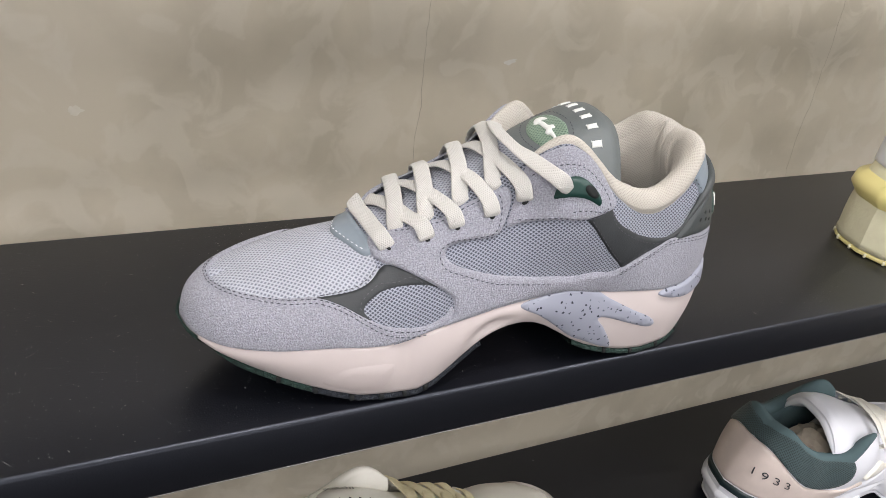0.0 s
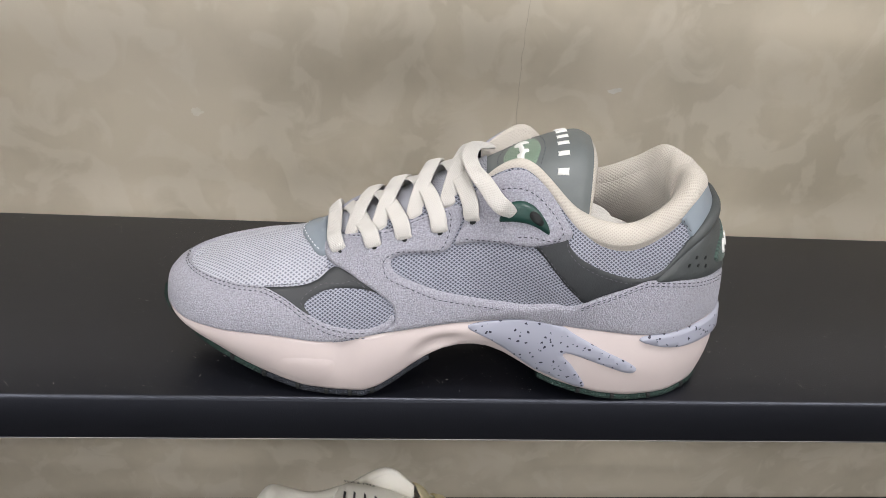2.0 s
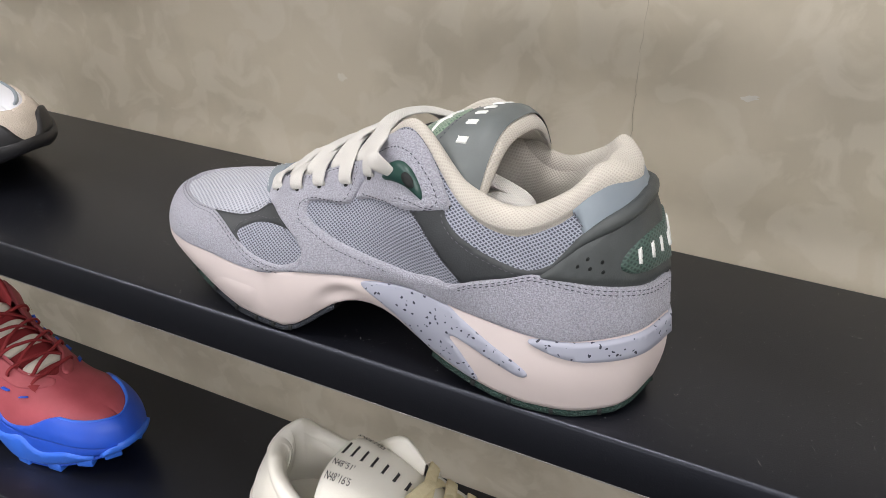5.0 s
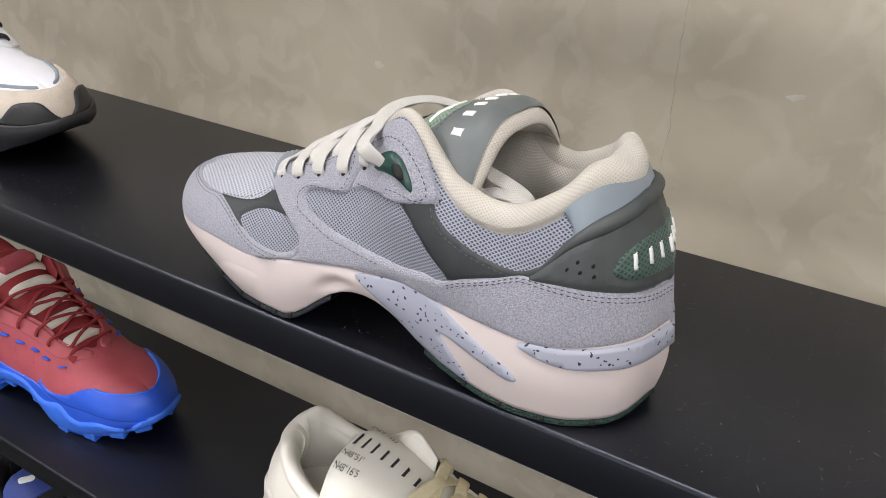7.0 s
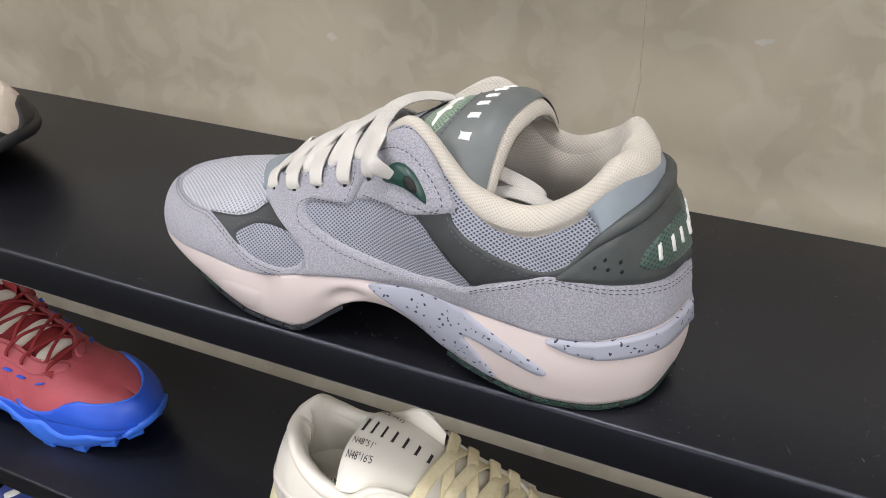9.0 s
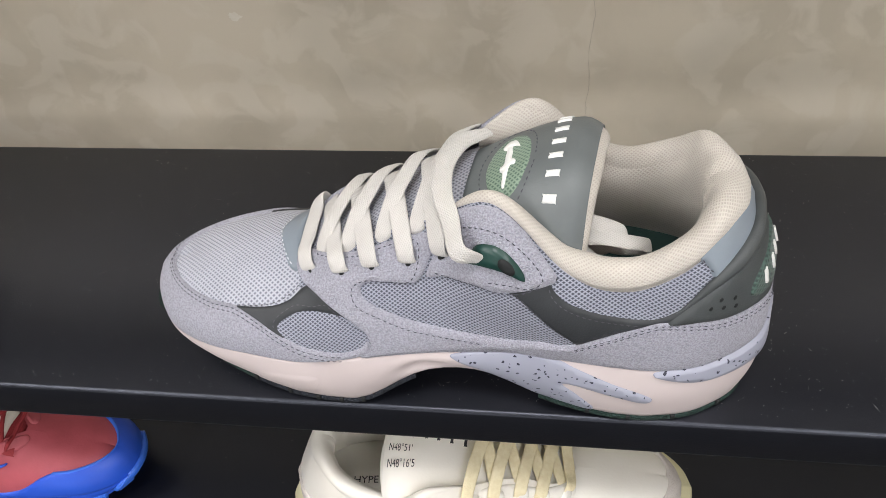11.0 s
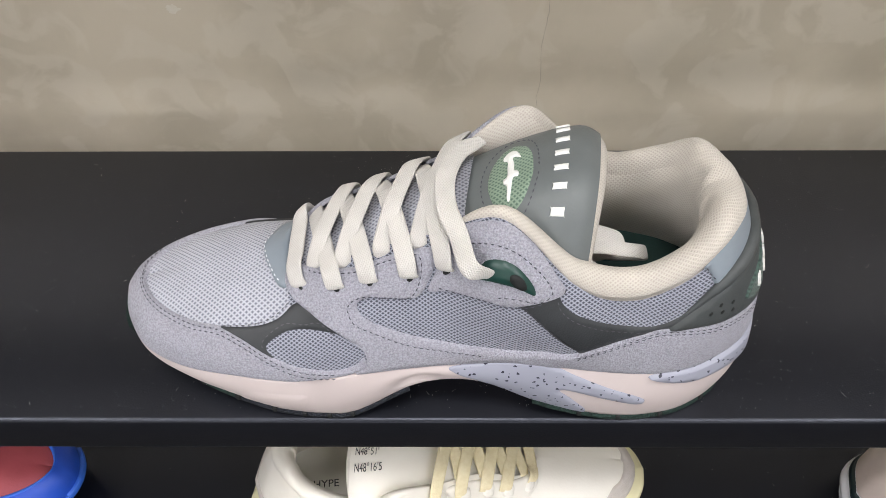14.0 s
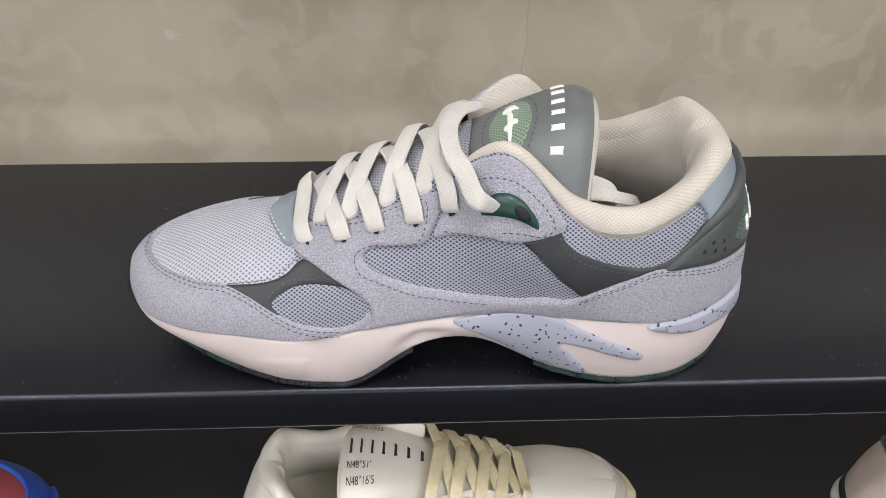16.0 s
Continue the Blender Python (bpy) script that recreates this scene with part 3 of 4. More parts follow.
def grey_shoe():
    shoe = thing("running_shoe", "grey lilac suede and mesh running shoe with cream laces on shelf", "shoe")
    far = lambda o: [(-p, v) for p, v in o]
    sheet("vamp", vamp, .0, .345, .0, 2, 110, 90, MESH_TOE, shoe, "pale lilac mesh vamp", flat=True)
    sheet("quarter", upper, .342, 1.0, .0, 1, 160, 40, MESH, shoe, "blue-grey mesh quarter")
    sheet("quarter", upper, 1.0, 1.658, .0, 1, 160, 40, MESH, shoe, "blue-grey mesh quarter")
    for s in (1, -1):
        sheet("side_mesh", upper, s * .308, s * .46, .0, .425, 40, 24, MESH, shoe, "blue-grey side mesh", lift=.0004, sign=s, flip=s < 0)
    midsole(shoe, FOAM, "pink-white sculpted foam midsole")
    outsole(shoe, NAVY, "navy rubber tread", .25, .490)
    outsole(shoe, GREEN, "dark green rubber tread", 0, .25, 60)
    outsole(shoe, GREEN, "dark green rubber tread", .635, 1.0)
    sheet("toe_bumper", lambda p, v: sole(p, 1.1 - v * 1.45), -.085, .085, 0, 1, 40, 18, GREEN, shoe, "dark green toe rubber", lift=.0010)
    # suede, leather and mesh overlays of the near side, plainer on the far side
    for o in (DARK_FRONT, far(DARK_FRONT)):
        hole = SPOT if o is DARK_FRONT else far(SPOT)
        panel("dark_overlay", upper, o, DARK, shoe, .0011, [hole], .0028, "dark grey leather overlay")
    panel("toe_cap", upper, TOE_CAP, SUEDE, shoe, .0020, gap=.0026, label="lilac grey suede toe cap")
    for o in (EYESTAY, far(EYESTAY)):
        panel("eyestay", upper, o, SUEDE, shoe, .0026, gap=.0026, label="lilac grey suede eyestay")
    for o in (DARK_BACK, far(DARK_BACK)):
        panel("dark_strap", upper, o, DARK, shoe, .0012, gap=.0028, label="dark grey leather strap")
    for o in (EYELET_SUEDE, far(EYELET_SUEDE)):
        panel("ankle_overlay", upper, o, SUEDE, shoe, .0022, gap=.0026, label="lilac grey suede ankle overlay")
    panel("heel_overlay", upper, both_ways(HEEL_TOP, [(.66, .0), (.72, .0), (.80, .0), (.90, .0), (.97, .0)]), SUEDE, shoe, .0022, gap=.0028, label="lilac grey suede heel overlay")
    panel("heel_tab", upper, both_ways([(.850, .69), (.838, .80), (.820, .90), (.830, .985), (.862, .99), (.905, .985), (.955, .96), (1.0, .95)], [(.87, .66), (.93, .70), (1.0, .72)]), BLUE, shoe, .0018, gap=.003, label="pale blue leather heel tab")
    counter = panel("heel_counter", upper, both_ways(COUNTER_TOP, [(.785, .48), (.83, .42), (.88, .34), (.94, .27), (1.0, .25)]), COUNTER, shoe, .0026, gap=.0028, rim=.0026, label="grey moulded rubber heel counter")
    oval = [(.900, .43), (.905, .505), (.922, .556), (.948, .59), (1.0, .605)]
    panel("heel_patch", upper, oval + [(2 - p, v) for p, v in oval[-2::-1]] + [(1.08, .365), (1.04, .34), (1.0, .335), (.96, .34), (.92, .365)], OVAL_DARK, counter, .0034, gap=.003, label="dark green woven patch", rim=.0014)
    for k in range(7):
        p = .917 + .166 * (k + .5) / 7
        panel("letter_mark", upper, box_loop(p - .0030, p + .0030, .425, .520), WHITE, counter, .0042, gap=.003, rim=.0003)
    q = curve([(p, v) for p, v in COUNTER_TOP] + [(2 - p, v) for p, v in COUNTER_TOP[-2::-1]], False, .003, (.34, .07))
    p, v = q[:, 0] / .34, q[:, 1] / .07
    n = normals(upper, p, v)
    t = np.gradient(upper(p, v), axis=0)
    t /= np.linalg.norm(t, axis=1)[:, None]
    ease = np.clip(np.minimum(p - .79, 1.21 - p) / .10, .12, 1)
    pos = tube(upper(p, v) + n * .0020 * ease[:, None], n, np.cross(t, n), .0028 * ease, .0036 * ease, 12)
    verts, faces = grid(pos, closed_v=True)
    solid("rim", verts, faces, COUNTER, counter)
    # vents: black discs laid on the counter as painted shade, nothing is cut
    for p, v in ((.845, .525), (.858, .55), (.862, .488), (.878, .506), (.880, .446)):
        panel("vent_shade", upper, [(p + .0036 * math.cos(a), v + .017 * math.sin(a)) for a in np.arange(0, 6.28, .785)], HOLE_SHADE, counter, .0029, gap=.002, rim=.0004)
    # the moulded eyelet
    eyelet = panel("eyelet_loop", upper, [(.570, .63), (.579, .735), (.598, .76), (.616, .742), (.628, .69), (.627, .625), (.608, .60), (.587, .60)], EYELET, shoe, .0044, gap=.002, rim=.0022, label="dark green moulded eyelet")
    # black disc on top paints the shade of the eyelet's opening
    panel("hole", upper, [(.610 + .0085 * math.cos(a), .672 + .042 * math.sin(a)) for a in np.arange(0, 6.28, .6)], HOLE_SHADE, eyelet, .0054, gap=.002, rim=.0006)
    # sole details
    pad = both_ways([(.783, .09), (.80, .02), (.85, .02), (.92, .03), (1.0, .04)], [(.812, .18), (.86, .26), (.92, .30), (1.0, .32)])
    panel("heel_pad", sole, pad, FLECK, shoe, .0022, gap=.003, label="lilac foam pad with dark flecks", sign=-1., scale=(.34, .04))
    wedge = [(.54, .12), (.572, .70), (.612, .93), (.655, .95), (.708, .97), (.685, .66), (.665, .49), (.68, .45), (.73, .52), (.775, .60), (.789, .53), (.772, .42), (.725, .28), (.68, .14), (.652, .03), (.602, .0)]
    panel("sole_wedge", sole, wedge, FLECK, shoe, .0012, gap=.003, label="lilac foam wedge with dark flecks", sign=-1., scale=(.34, .04))
    panel("sole_lobe", sole, [(.262, .85), (.275, .50), (.295, .34), (.318, .29), (.342, .31), (.353, .42), (.345, .70), (.325, .92)], FOAM, shoe, .0007, gap=.003, sign=-1., rim=.0035, scale=(.34, .04))
    # black blocks at the tread's edge paint the shade of its notches
    for p in (.205, .255, .300, .338, .372, .405, .70, .76, .83, .90):
        e, o = sole(np.array(p), np.array(1.)), outward(np.array(p))
        bm = cuboid(-.0010, .0010, -.003, .0010, -.0034, -.0002, .0002, 1)
        bmesh.ops.transform(bm, matrix=Matrix.Translation(e) @ Matrix.Rotation(math.atan2(o[1], o[0]) - math.pi / 2, 4, "Z"), verts=bm.verts)
        part("tread_notch", bm, HOLE_SHADE, shoe)
    # collar, lining, tongue
    collar(shoe, COLLAR, LINING, label="padded cream mesh collar")
    insole(shoe, INSOLE)
    tongue_parts(shoe, TONGUE, COLLAR, gusset=MESH_TOE)
    patch = [(.3115, .93), (.318, .83), (.326, .72), (.334, .675), (.346, .70), (.352, .80), (.350, .93)]
    panel("throat_patch", vamp, patch + [(p, 2 - v) for p, v in patch[::-1]] + [(.310, 1.0)], BLUE, shoe, .0024, gap=.0025, label="pale blue leather patch")
    cx, cy, ra, rb = .715, .46, .066, .265
    ring = [(cx + ra * math.cos(a), cy + rb * math.sin(a)) for a in np.arange(0, 6.28, .5)]
    badge = panel("badge", tongue, ring, OVAL, shoe, .0009, gap=.002, scale=TONGUE_SCALE, label="oval green woven badge")
    mark = [(-.50, .62), (-.18, .90), (.26, .84), (.52, .52), (.30, .58), (.06, .62), (.16, .34), (.20, .08), (.46, -.04), (.42, -.22), (.18, -.22), (.14, -.52), (.10, -.94), (-.08, -.90), (-.16, -.50), (-.34, -.40), (-.36, -.24), (-.18, -.14), (-.22, .16), (-.24, .46)]
    panel("emblem_shape", tongue, [(cx + ra * .80 * x, cy + rb * .80 * y) for x, y in mark], WHITE, badge, .0016, gap=.0015, scale=TONGUE_SCALE, rim=.0004, label="white embroidered shape")
    stitches("stitching", tongue, [(cx + ra * 1.25 * math.cos(a), cy + rb * 1.25 * math.sin(a)) for a in np.arange(0, 6.28, .5)], THREAD, shoe, .0003, TONGUE_SCALE, closed=True)
    for k in range(7):
        b = .84 - .64 * k / 6
        panel("letter_mark", tongue, box_loop(.846, .892, b - .017, b + .017), WHITE, shoe, .0009, gap=.002, scale=TONGUE_SCALE, rim=.0003, label="white embroidered letter shape")
    laces(shoe, LACE)
    # the last strand runs to the moulded eyelet
    h, n0 = upper(.588, .66), normals(upper, np.array(.588), np.array(.66))
    g, n1 = upper(-.545, .80), normals(upper, np.array(-.545), np.array(.80))
    up = np.array([0, -.3, 1.])
    ribbon("lace", [h + n0 * .003, h + n0 * .0062 + [-.007, 0, .006], (.0965, .0165, .1155), (.092, .029, .1178), (.0915, .045, .1190), (.097, .062, .1170), (.107, .075, .112)], [n0, n0 + [0, -.2, .3], n0 + [-.3, 0, 1.], up, up, up, up], .0082, .0019, LACE, shoe)
    ribbon("lace", [(.110, .04, .105), (.150, .035, .098), (.166, .036, .090), (.160, .040, .078), (.150, .044, .072)], [(-1, 0, .3), (0, -.5, 1), (1, 0, .5), (1, 0, 0), (1, 0, -.3)], .007, .0016, LACE, shoe)
    ribbon("lace", [(.140, .03, .094), (.156, .026, .082), (.160, .032, .070), (.145, .036, .060)], [(0, -.5, 1), (1, 0, .5), (1, 0, 0), (1, 0, -.3)], .007, .0016, LACE, shoe)
    ribbon("lace", [(.138, .030, .088), (.152, .030, .0935), (.166, .030, .0915), (.176, .034, .085), (.172, .042, .075), (.160, .048, .068)], [(0, -.4, 1), (.1, -.4, 1), (.4, -.3, 1), (1, 0, .3), (1, 0, -.2), (1, .2, -.4)], .0066, .0022, LACE, shoe)
    # black discs on the suede paint the dark of the lace openings
    for p, v in HOLES:
        panel("lace_hole_shade", upper, [(p + .0045 * math.cos(a), v - .035 + .026 * math.sin(a)) for a in np.arange(0, 6.28, .785)], HOLE_SHADE, shoe, .0030, gap=.002, rim=.0004)
    # seams
    for shift in (.0, -.035):
        stitches("stitching", upper, [(p, v + shift - .03) for p, v in TOE_CAP[10:25]], THREAD, shoe, .0021)
    inner = lambda o, c, f: [(c[0] + (p - c[0]) * f, c[1] + (v - c[1]) * f) for p, v in o]
    stitches("stitching", upper, [(.405, .37), (.385, .47), (.362, .44), (.335, .435), (.314, .37), (.306, .30), (.312, .24)], THREAD_GREY, shoe, .0013)
    stitches("stitching", upper, [(.26, .455), (.30, .455), (.325, .50), (.345, .585)], THREAD_GREY, shoe, .0013)
    stitches("stitching", upper, [(.52, .86), (.522, .79), (.517, .66), (.508, .575), (.497, .565), (.473, .605), (.447, .645), (.430, .60), (.432, .46), (.456, .345), (.497, .20), (.54, .125), (.58, .07)], THREAD, shoe, .0027)
    stitches("stitching", upper, [(.39, .93), (.42, .895), (.45, .85), (.48, .87), (.51, .875), (.522, .86)], THREAD, shoe, .0027)
    stitches("stitching", upper, [(.535, .60), (.545, .57), (.57, .51), (.598, .475), (.62, .54), (.642, .70)], THREAD, shoe, .0023)
    stitches("stitching", upper, [(.556, .86), (.58, .83), (.60, .815), (.62, .805), (.635, .79), (.642, .74), (.63, .62), (.61, .55), (.59, .52)], THREAD, shoe, .0023)
    stitches("stitching", upper, [(.606, .525), (.630, .475), (.657, .41), (.675, .35)], THREAD_GREY, shoe, .0013)
    stitches("stitching", upper, [(.648, .72), (.655, .66), (.685, .615), (.725, .56), (.765, .505)], THREAD_GREY, shoe, .0013)
    for shift in (.025, .05):
        stitches("stitching", upper, [(p, v - shift) for p, v in HEEL_TOP[1:]] + [(2 - p, v - shift) for p, v in HEEL_TOP[:0:-1]], THREAD, shoe, .0023)
    stitches("stitching", upper, [(.826, .89), (.838, .80), (.850, .73)], THREAD, shoe, .0019)
    stitches("stitching", vamp, [(.335, .71), (.329, .745), (.321, .84), (.3155, .94), (.314, 1.0), (.3155, 1.06), (.321, 1.16)], THREAD_PALE, shoe, .0024, wide=.0003)
    return shoe


def plain_shoe(name, label, mats, m, toe=TOE_CAP, extras=None, last=None, flare=0.):
    """A simpler sneaker: mats gives the material of each part, last its own form."""
    global LAST, FLARE
    kept = LAST
    LAST, FLARE = (LAST if last is None else last), flare
    shoe = thing(name, label, "shoe", "display shoes")
    sheet("upper", vamp, .0, .345, .0, 2, 60, 60, mats["upper"], shoe)
    sheet("quarter", upper, .30, 1.70, .0, 1, 190, 24, mats["upper"], shoe, lift=.0002)
    midsole(shoe, mats["midsole"], "", 110, 14)
    outsole(shoe, mats["outsole"], "", 0, 1, 90)
    panel("toe_cap", upper, toe, mats["toe"], shoe, .002, gap=.004)
    for s in (1, -1):
        panel("eyestay", upper, [(s * p, v) for p, v in mats.get("stay", EYESTAY)], mats["eyestay"], shoe, mats.get("stay_lift", .0026), gap=.004)
    panel("heel_overlay", upper, both_ways(mats.get("heel_top", HEEL_TOP), [(.66, .0), (.72, .0), (.80, .0), (.90, .0), (.97, .0)]), mats["heel"], shoe, .0022, gap=.004)
    collar(shoe, mats["collar"], mats["lining"], fat=mats.get("fat", 1.))
    insole(shoe, mats["insole"])
    tongue_parts(shoe, mats["tongue"], mats.get("pad", mats["lining"]))
    if mats["lace"]:
        laces(shoe, mats["lace"], mats.get("lace_width", .0092))
    if extras:
        extras(shoe)
    LAST, FLARE = kept, 0.
    shoe.matrix_world = m
    return shoe


def write(name, text, size, place, mat, parent):
    """Built-in letters bent onto a surface: place maps metres along and above the base line to points."""
    c = bpy.data.curves.new(name, "FONT")
    c.body, c.size = text, size
    ob = bpy.data.objects.new(name, c)
    scene.collection.objects.link(ob)
    bpy.context.view_layer.update()
    me = bpy.data.meshes.new_from_object(ob.evaluated_get(bpy.context.evaluated_depsgraph_get()))
    bpy.data.objects.remove(ob)
    co = np.array([v.co[:2] for v in me.vertices])
    pos = place(co[:, 0], co[:, 1])
    for v, p in zip(me.vertices, pos):
        v.co = Vector(p)
    me.materials.clear()
    me.materials.append(mat)
    done = new(name, me)
    done.parent = parent
    return done


def raised(surf, p, v, lift):
    p, v = np.asarray(p, float), np.asarray(v, float)
    return surf(p, v) + normals(surf, p, v) * lift


def turned(cx, cy, z, yaw=180., tall=1.):
    """Pose that turns a shoe on the spot: its toe points along +x, its middle at cy."""
    return Matrix.Translation((cx, cy, z)) @ Matrix.Rotation(radians(yaw), 4, "Z") @ Matrix.Diagonal((1, 1, tall, 1)) @ Matrix.Translation((0, -.047, 0))


# ---- the room, closed round the shelves


def slab(name, box, mat, label, category, kind="structure", bevel=0.):
    return tagged(part(name, cuboid(*box, bevel), mat, None), label, category, kind=kind)


slab("wall_back", (-3, 3, .284, .42, -1.2, 1.6), PLASTER, "beige polished plaster wall with faint stains", "wall")
slab("wall_front", (-3, 3, -3.6, -3.5, -1.2, 1.6), DARK_PAINT, "plain charcoal painted shop wall", "wall")
slab("wall_left", (-3.1, -3, -3.5, .42, -1.2, 1.6), PAINT, "plain white painted shop wall", "wall")
slab("wall_right", (3, 3.1, -3.5, .42, -1.2, 1.6), PAINT, "plain white painted shop wall", "wall")
slab("floor", (-3.1, 3.1, -3.6, .42, -1.3, -1.2), FLOOR, "dark grey concrete shop floor", "floor")
slab("ceiling", (-3.1, 3.1, -3.6, .42, 1.6, 1.7), PAINT, "plain white shop ceiling", "ceiling")


def shelf(z, label, front=.0):
    s = thing("shelf", label, "shelf", "wall shelves")
    part("board", cuboid(-1.6, 1.6, front, .195, z - .0285, z, .0022), BLACK, s)
    part("edge_lip", cuboid(-1.6, 1.6, front + .0012, front + .004, z - .0293, z - .0284, .0002, 1), LIP, s, "thin bare metal lip")
    for x in (-1.5, 1.5):
        part("bracket", cuboid(x - .02, x + .02, .19, .286, z - .026, z - .004, .001), BLACK, s)
    return s


# unseen top board, added to block lamp light; cut back to keep the shoe lit
shelf(SHELF_STEP, "unseen black shelf board added above to shade the wall", .07)
shelf(0, "black powder-coated metal shelf board with grey dust")
shelf(-SHELF_STEP, "black powder-coated metal shelf board below, holding shoes")
shelf(-2 * SHELF_STEP, "black powder-coated metal shelf board near the floor")

# ---- shoes
grey_shoe()

CREAM = material("cream_leather", (.86, .84, .77), .5, (.82, .79, .71), 20, bump=.1, bump_scale=500)
CREAM_SUEDE = material("pale_grey_suede", (.66, .62, .58), .95, (.58, .54, .50), 120, bump=.5, bump_scale=1200)
YELLOW_FOAM = material("pale_yellow_foam", (.84, .80, .52), .5, bump=.03)
LEMON = material("cream_yellow_lace", (.84, .76, .52), .8, (.78, .69, .44), 300, bump=.4, bump_scale=900)
PRINT = material("black_print", (.03, .03, .035), .6)


def cream_extras(shoe):
    place = lambda b0, a0: (lambda x, y: raised(tongue, a0 - x / .16, b0 - y / .078, .0011))
    write("lettering", "SINCE 1933", .0062, place(.30, .975), PRINT, shoe)
    write("lettering", "N48\u00b051'", .0066, place(.70, .975), PRINT, shoe)
    write("lettering", "N48\u00b016'5", .0066, place(.82, .975), PRINT, shoe)
    for k in range(7):
        a = .965 - k * .062
        panel("letter_mark", tongue, box_loop(a - .014, a, .42, .56), PRINT, shoe, .0011, gap=.004, scale=TONGUE_SCALE, rim=.0004)
    write("lettering", "HYPE", .0085, lambda x, y: np.stack([.19 - x, .05 - y, 0 * x + .0555], -1), PRINT, shoe)
    for s in (1, -1):
        panel("side_panel", upper, [(s * p, v) for p, v in ((.36, .30), (.42, .42), (.52, .45), (.62, .40), (.70, .35), (.66, .22), (.56, .12), (.44, .08), (.37, .14))], CREAM, shoe, .0034, gap=.004)
        stitches("stitching", upper, [(s * p, v) for p, v in ((.37, .29), (.42, .38), (.52, .41), (.62, .36), (.68, .33))], THREAD_PALE, shoe, .0036, wide=.0003)
        for p, v in HOLES:
            panel("lace_loop", upper, [(s * (p - .012), v - .09), (s * (p - .010), v + .10), (s * (p + .010), v + .10), (s * (p + .012), v - .09)], CREAM, shoe, .0052, gap=.003, rim=.0016)


plain_shoe("cream_sneaker", "cream white leather sneaker with pale yellow laces on lower shelf",
           dict(upper=CREAM, midsole=YELLOW_FOAM, outsole=YELLOW_FOAM, toe=CREAM_SUEDE, eyestay=CREAM, heel=CREAM_SUEDE, collar=CREAM, lining=CREAM, insole=CREAM, tongue=CREAM, lace=LEMON), turned(.178, .086, -SHELF_STEP, 185.5), toe=[(p * .62, v) for p, v in TOE_CAP], extras=cream_extras, flare=.014)

RED = material("red_nylon", (.42, .078, .10), .6, (.37, .065, .082), 60, bump=.1, bump_scale=500)
RED_DARK = material("deep_red_mesh", (.28, .022, .028), .75, bump=.3, bump_scale=700)
RED_WARM = material("red_nylon_band", (.44, .09, .11), .6, (.38, .075, .09), 60, bump=.1, bump_scale=500)
THROAT_BAND = [(.325, .82), (.335, .93), (.40, .955), (.47, .94), (.53, .94), (.60, .95), (.655, .90), (.655, .70), (.60, .655), (.53, .65), (.46, .65), (.40, .66), (.345, .70)]
COBALT = material("bright_blue_rubber", (.018, .095, .62), .42, (.015, .08, .55), 40, bump=.05)
COBALT_PALE = material("bright_blue_edge", (.035, .16, .75), .45)
OFF_WHITE = material("off_white_webbing", (.74, .70, .62), .8, bump=.4, bump_scale=900)


def trail_extras(shoe):
    # toe guard, wavy side guard and lugs of the sole
    panel("toe_guard", sole, [(-.14, 1.0), (-.12, .25), (-.07, -.12), (0, -.22), (.07, -.12), (.12, .25), (.14, 1.0), (.05, 1.1), (-.05, 1.1)], COBALT_PALE, shoe, .0034, gap=.004, sign=-1., scale=(.34, .04), rim=.002)
    for s in (1, -1):
        wave = [(.16, .85), (.22, .35), (.30, .45), (.37, .15), (.45, .40), (.52, .10), (.60, .35), (.68, .1), (.70, .75), (.58, .9), (.44, .95), (.30, .95)]
        panel("side_guard", sole, [(s * p, u) for p, u in wave], COBALT_PALE, shoe, .0028, gap=.004, sign=-1., scale=(.34, .04), rim=.002)
        panel("edge_band", upper, [(s * p, v) for p, v in ((.0, .86), (.06, .77), (.125, .66), (.178, .56), (.222, .495), (.257, .466), (.257, .42), (.22, .44), (.175, .50), (.12, .60), (.05, .72), (.0, .80))], COBALT_PALE, shoe, .0028, gap=.004)
        for p in np.arange(.10, .98, .094):
            e = sole(np.array(s * p), np.array(1.0))
            o = outward(np.array(p)) * (1, s)
            bm = cuboid(-.0075, .0075, -.013, .0012, -.0015, .0068, .0014, 2)
            turn = math.atan2(o[1], o[0]) + math.pi / 2
            low = float(tread(e[0]))
            bmesh.ops.transform(bm, matrix=Matrix.Translation((e[0], e[1], low - .0015)) @ Matrix.Rotation(turn + math.pi, 4, "Z"), verts=bm.verts)
            part("lug", bm, COBALT_PALE, shoe)
        for p, v in HOLES:
            panel("lace_loop", upper, [(s * (p - .010), v - .245), (s * (p - .009), v - .215), (s * (p + .010), v - .235), (s * (p + .009), v - .265)], COBALT, shoe, .0034, gap=.003, rim=.0004)
        for p in (.44, .50, .56):
            stitches("stitching", upper, [(s * p, .05), (s * (p + .012), .3), (s * (p + .02), .55)], RED_DARK, shoe, .003)
    for a in (.20, .34, .46, .60, .72):
        panel("webbing", tongue, [(a - .030, .16), (a - .034, .5), (a - .030, .84), (a + .026, .84), (a + .030, .5), (a + .026, .16)], OFF_WHITE, shoe, .0032, gap=.004, scale=TONGUE_SCALE, rim=.0016)
    bm = cuboid(.112, .132, .03, .064, .124, .133, .003, 3)
    part("cord_lock", bm, RED, shoe, "red moulded cord lock")


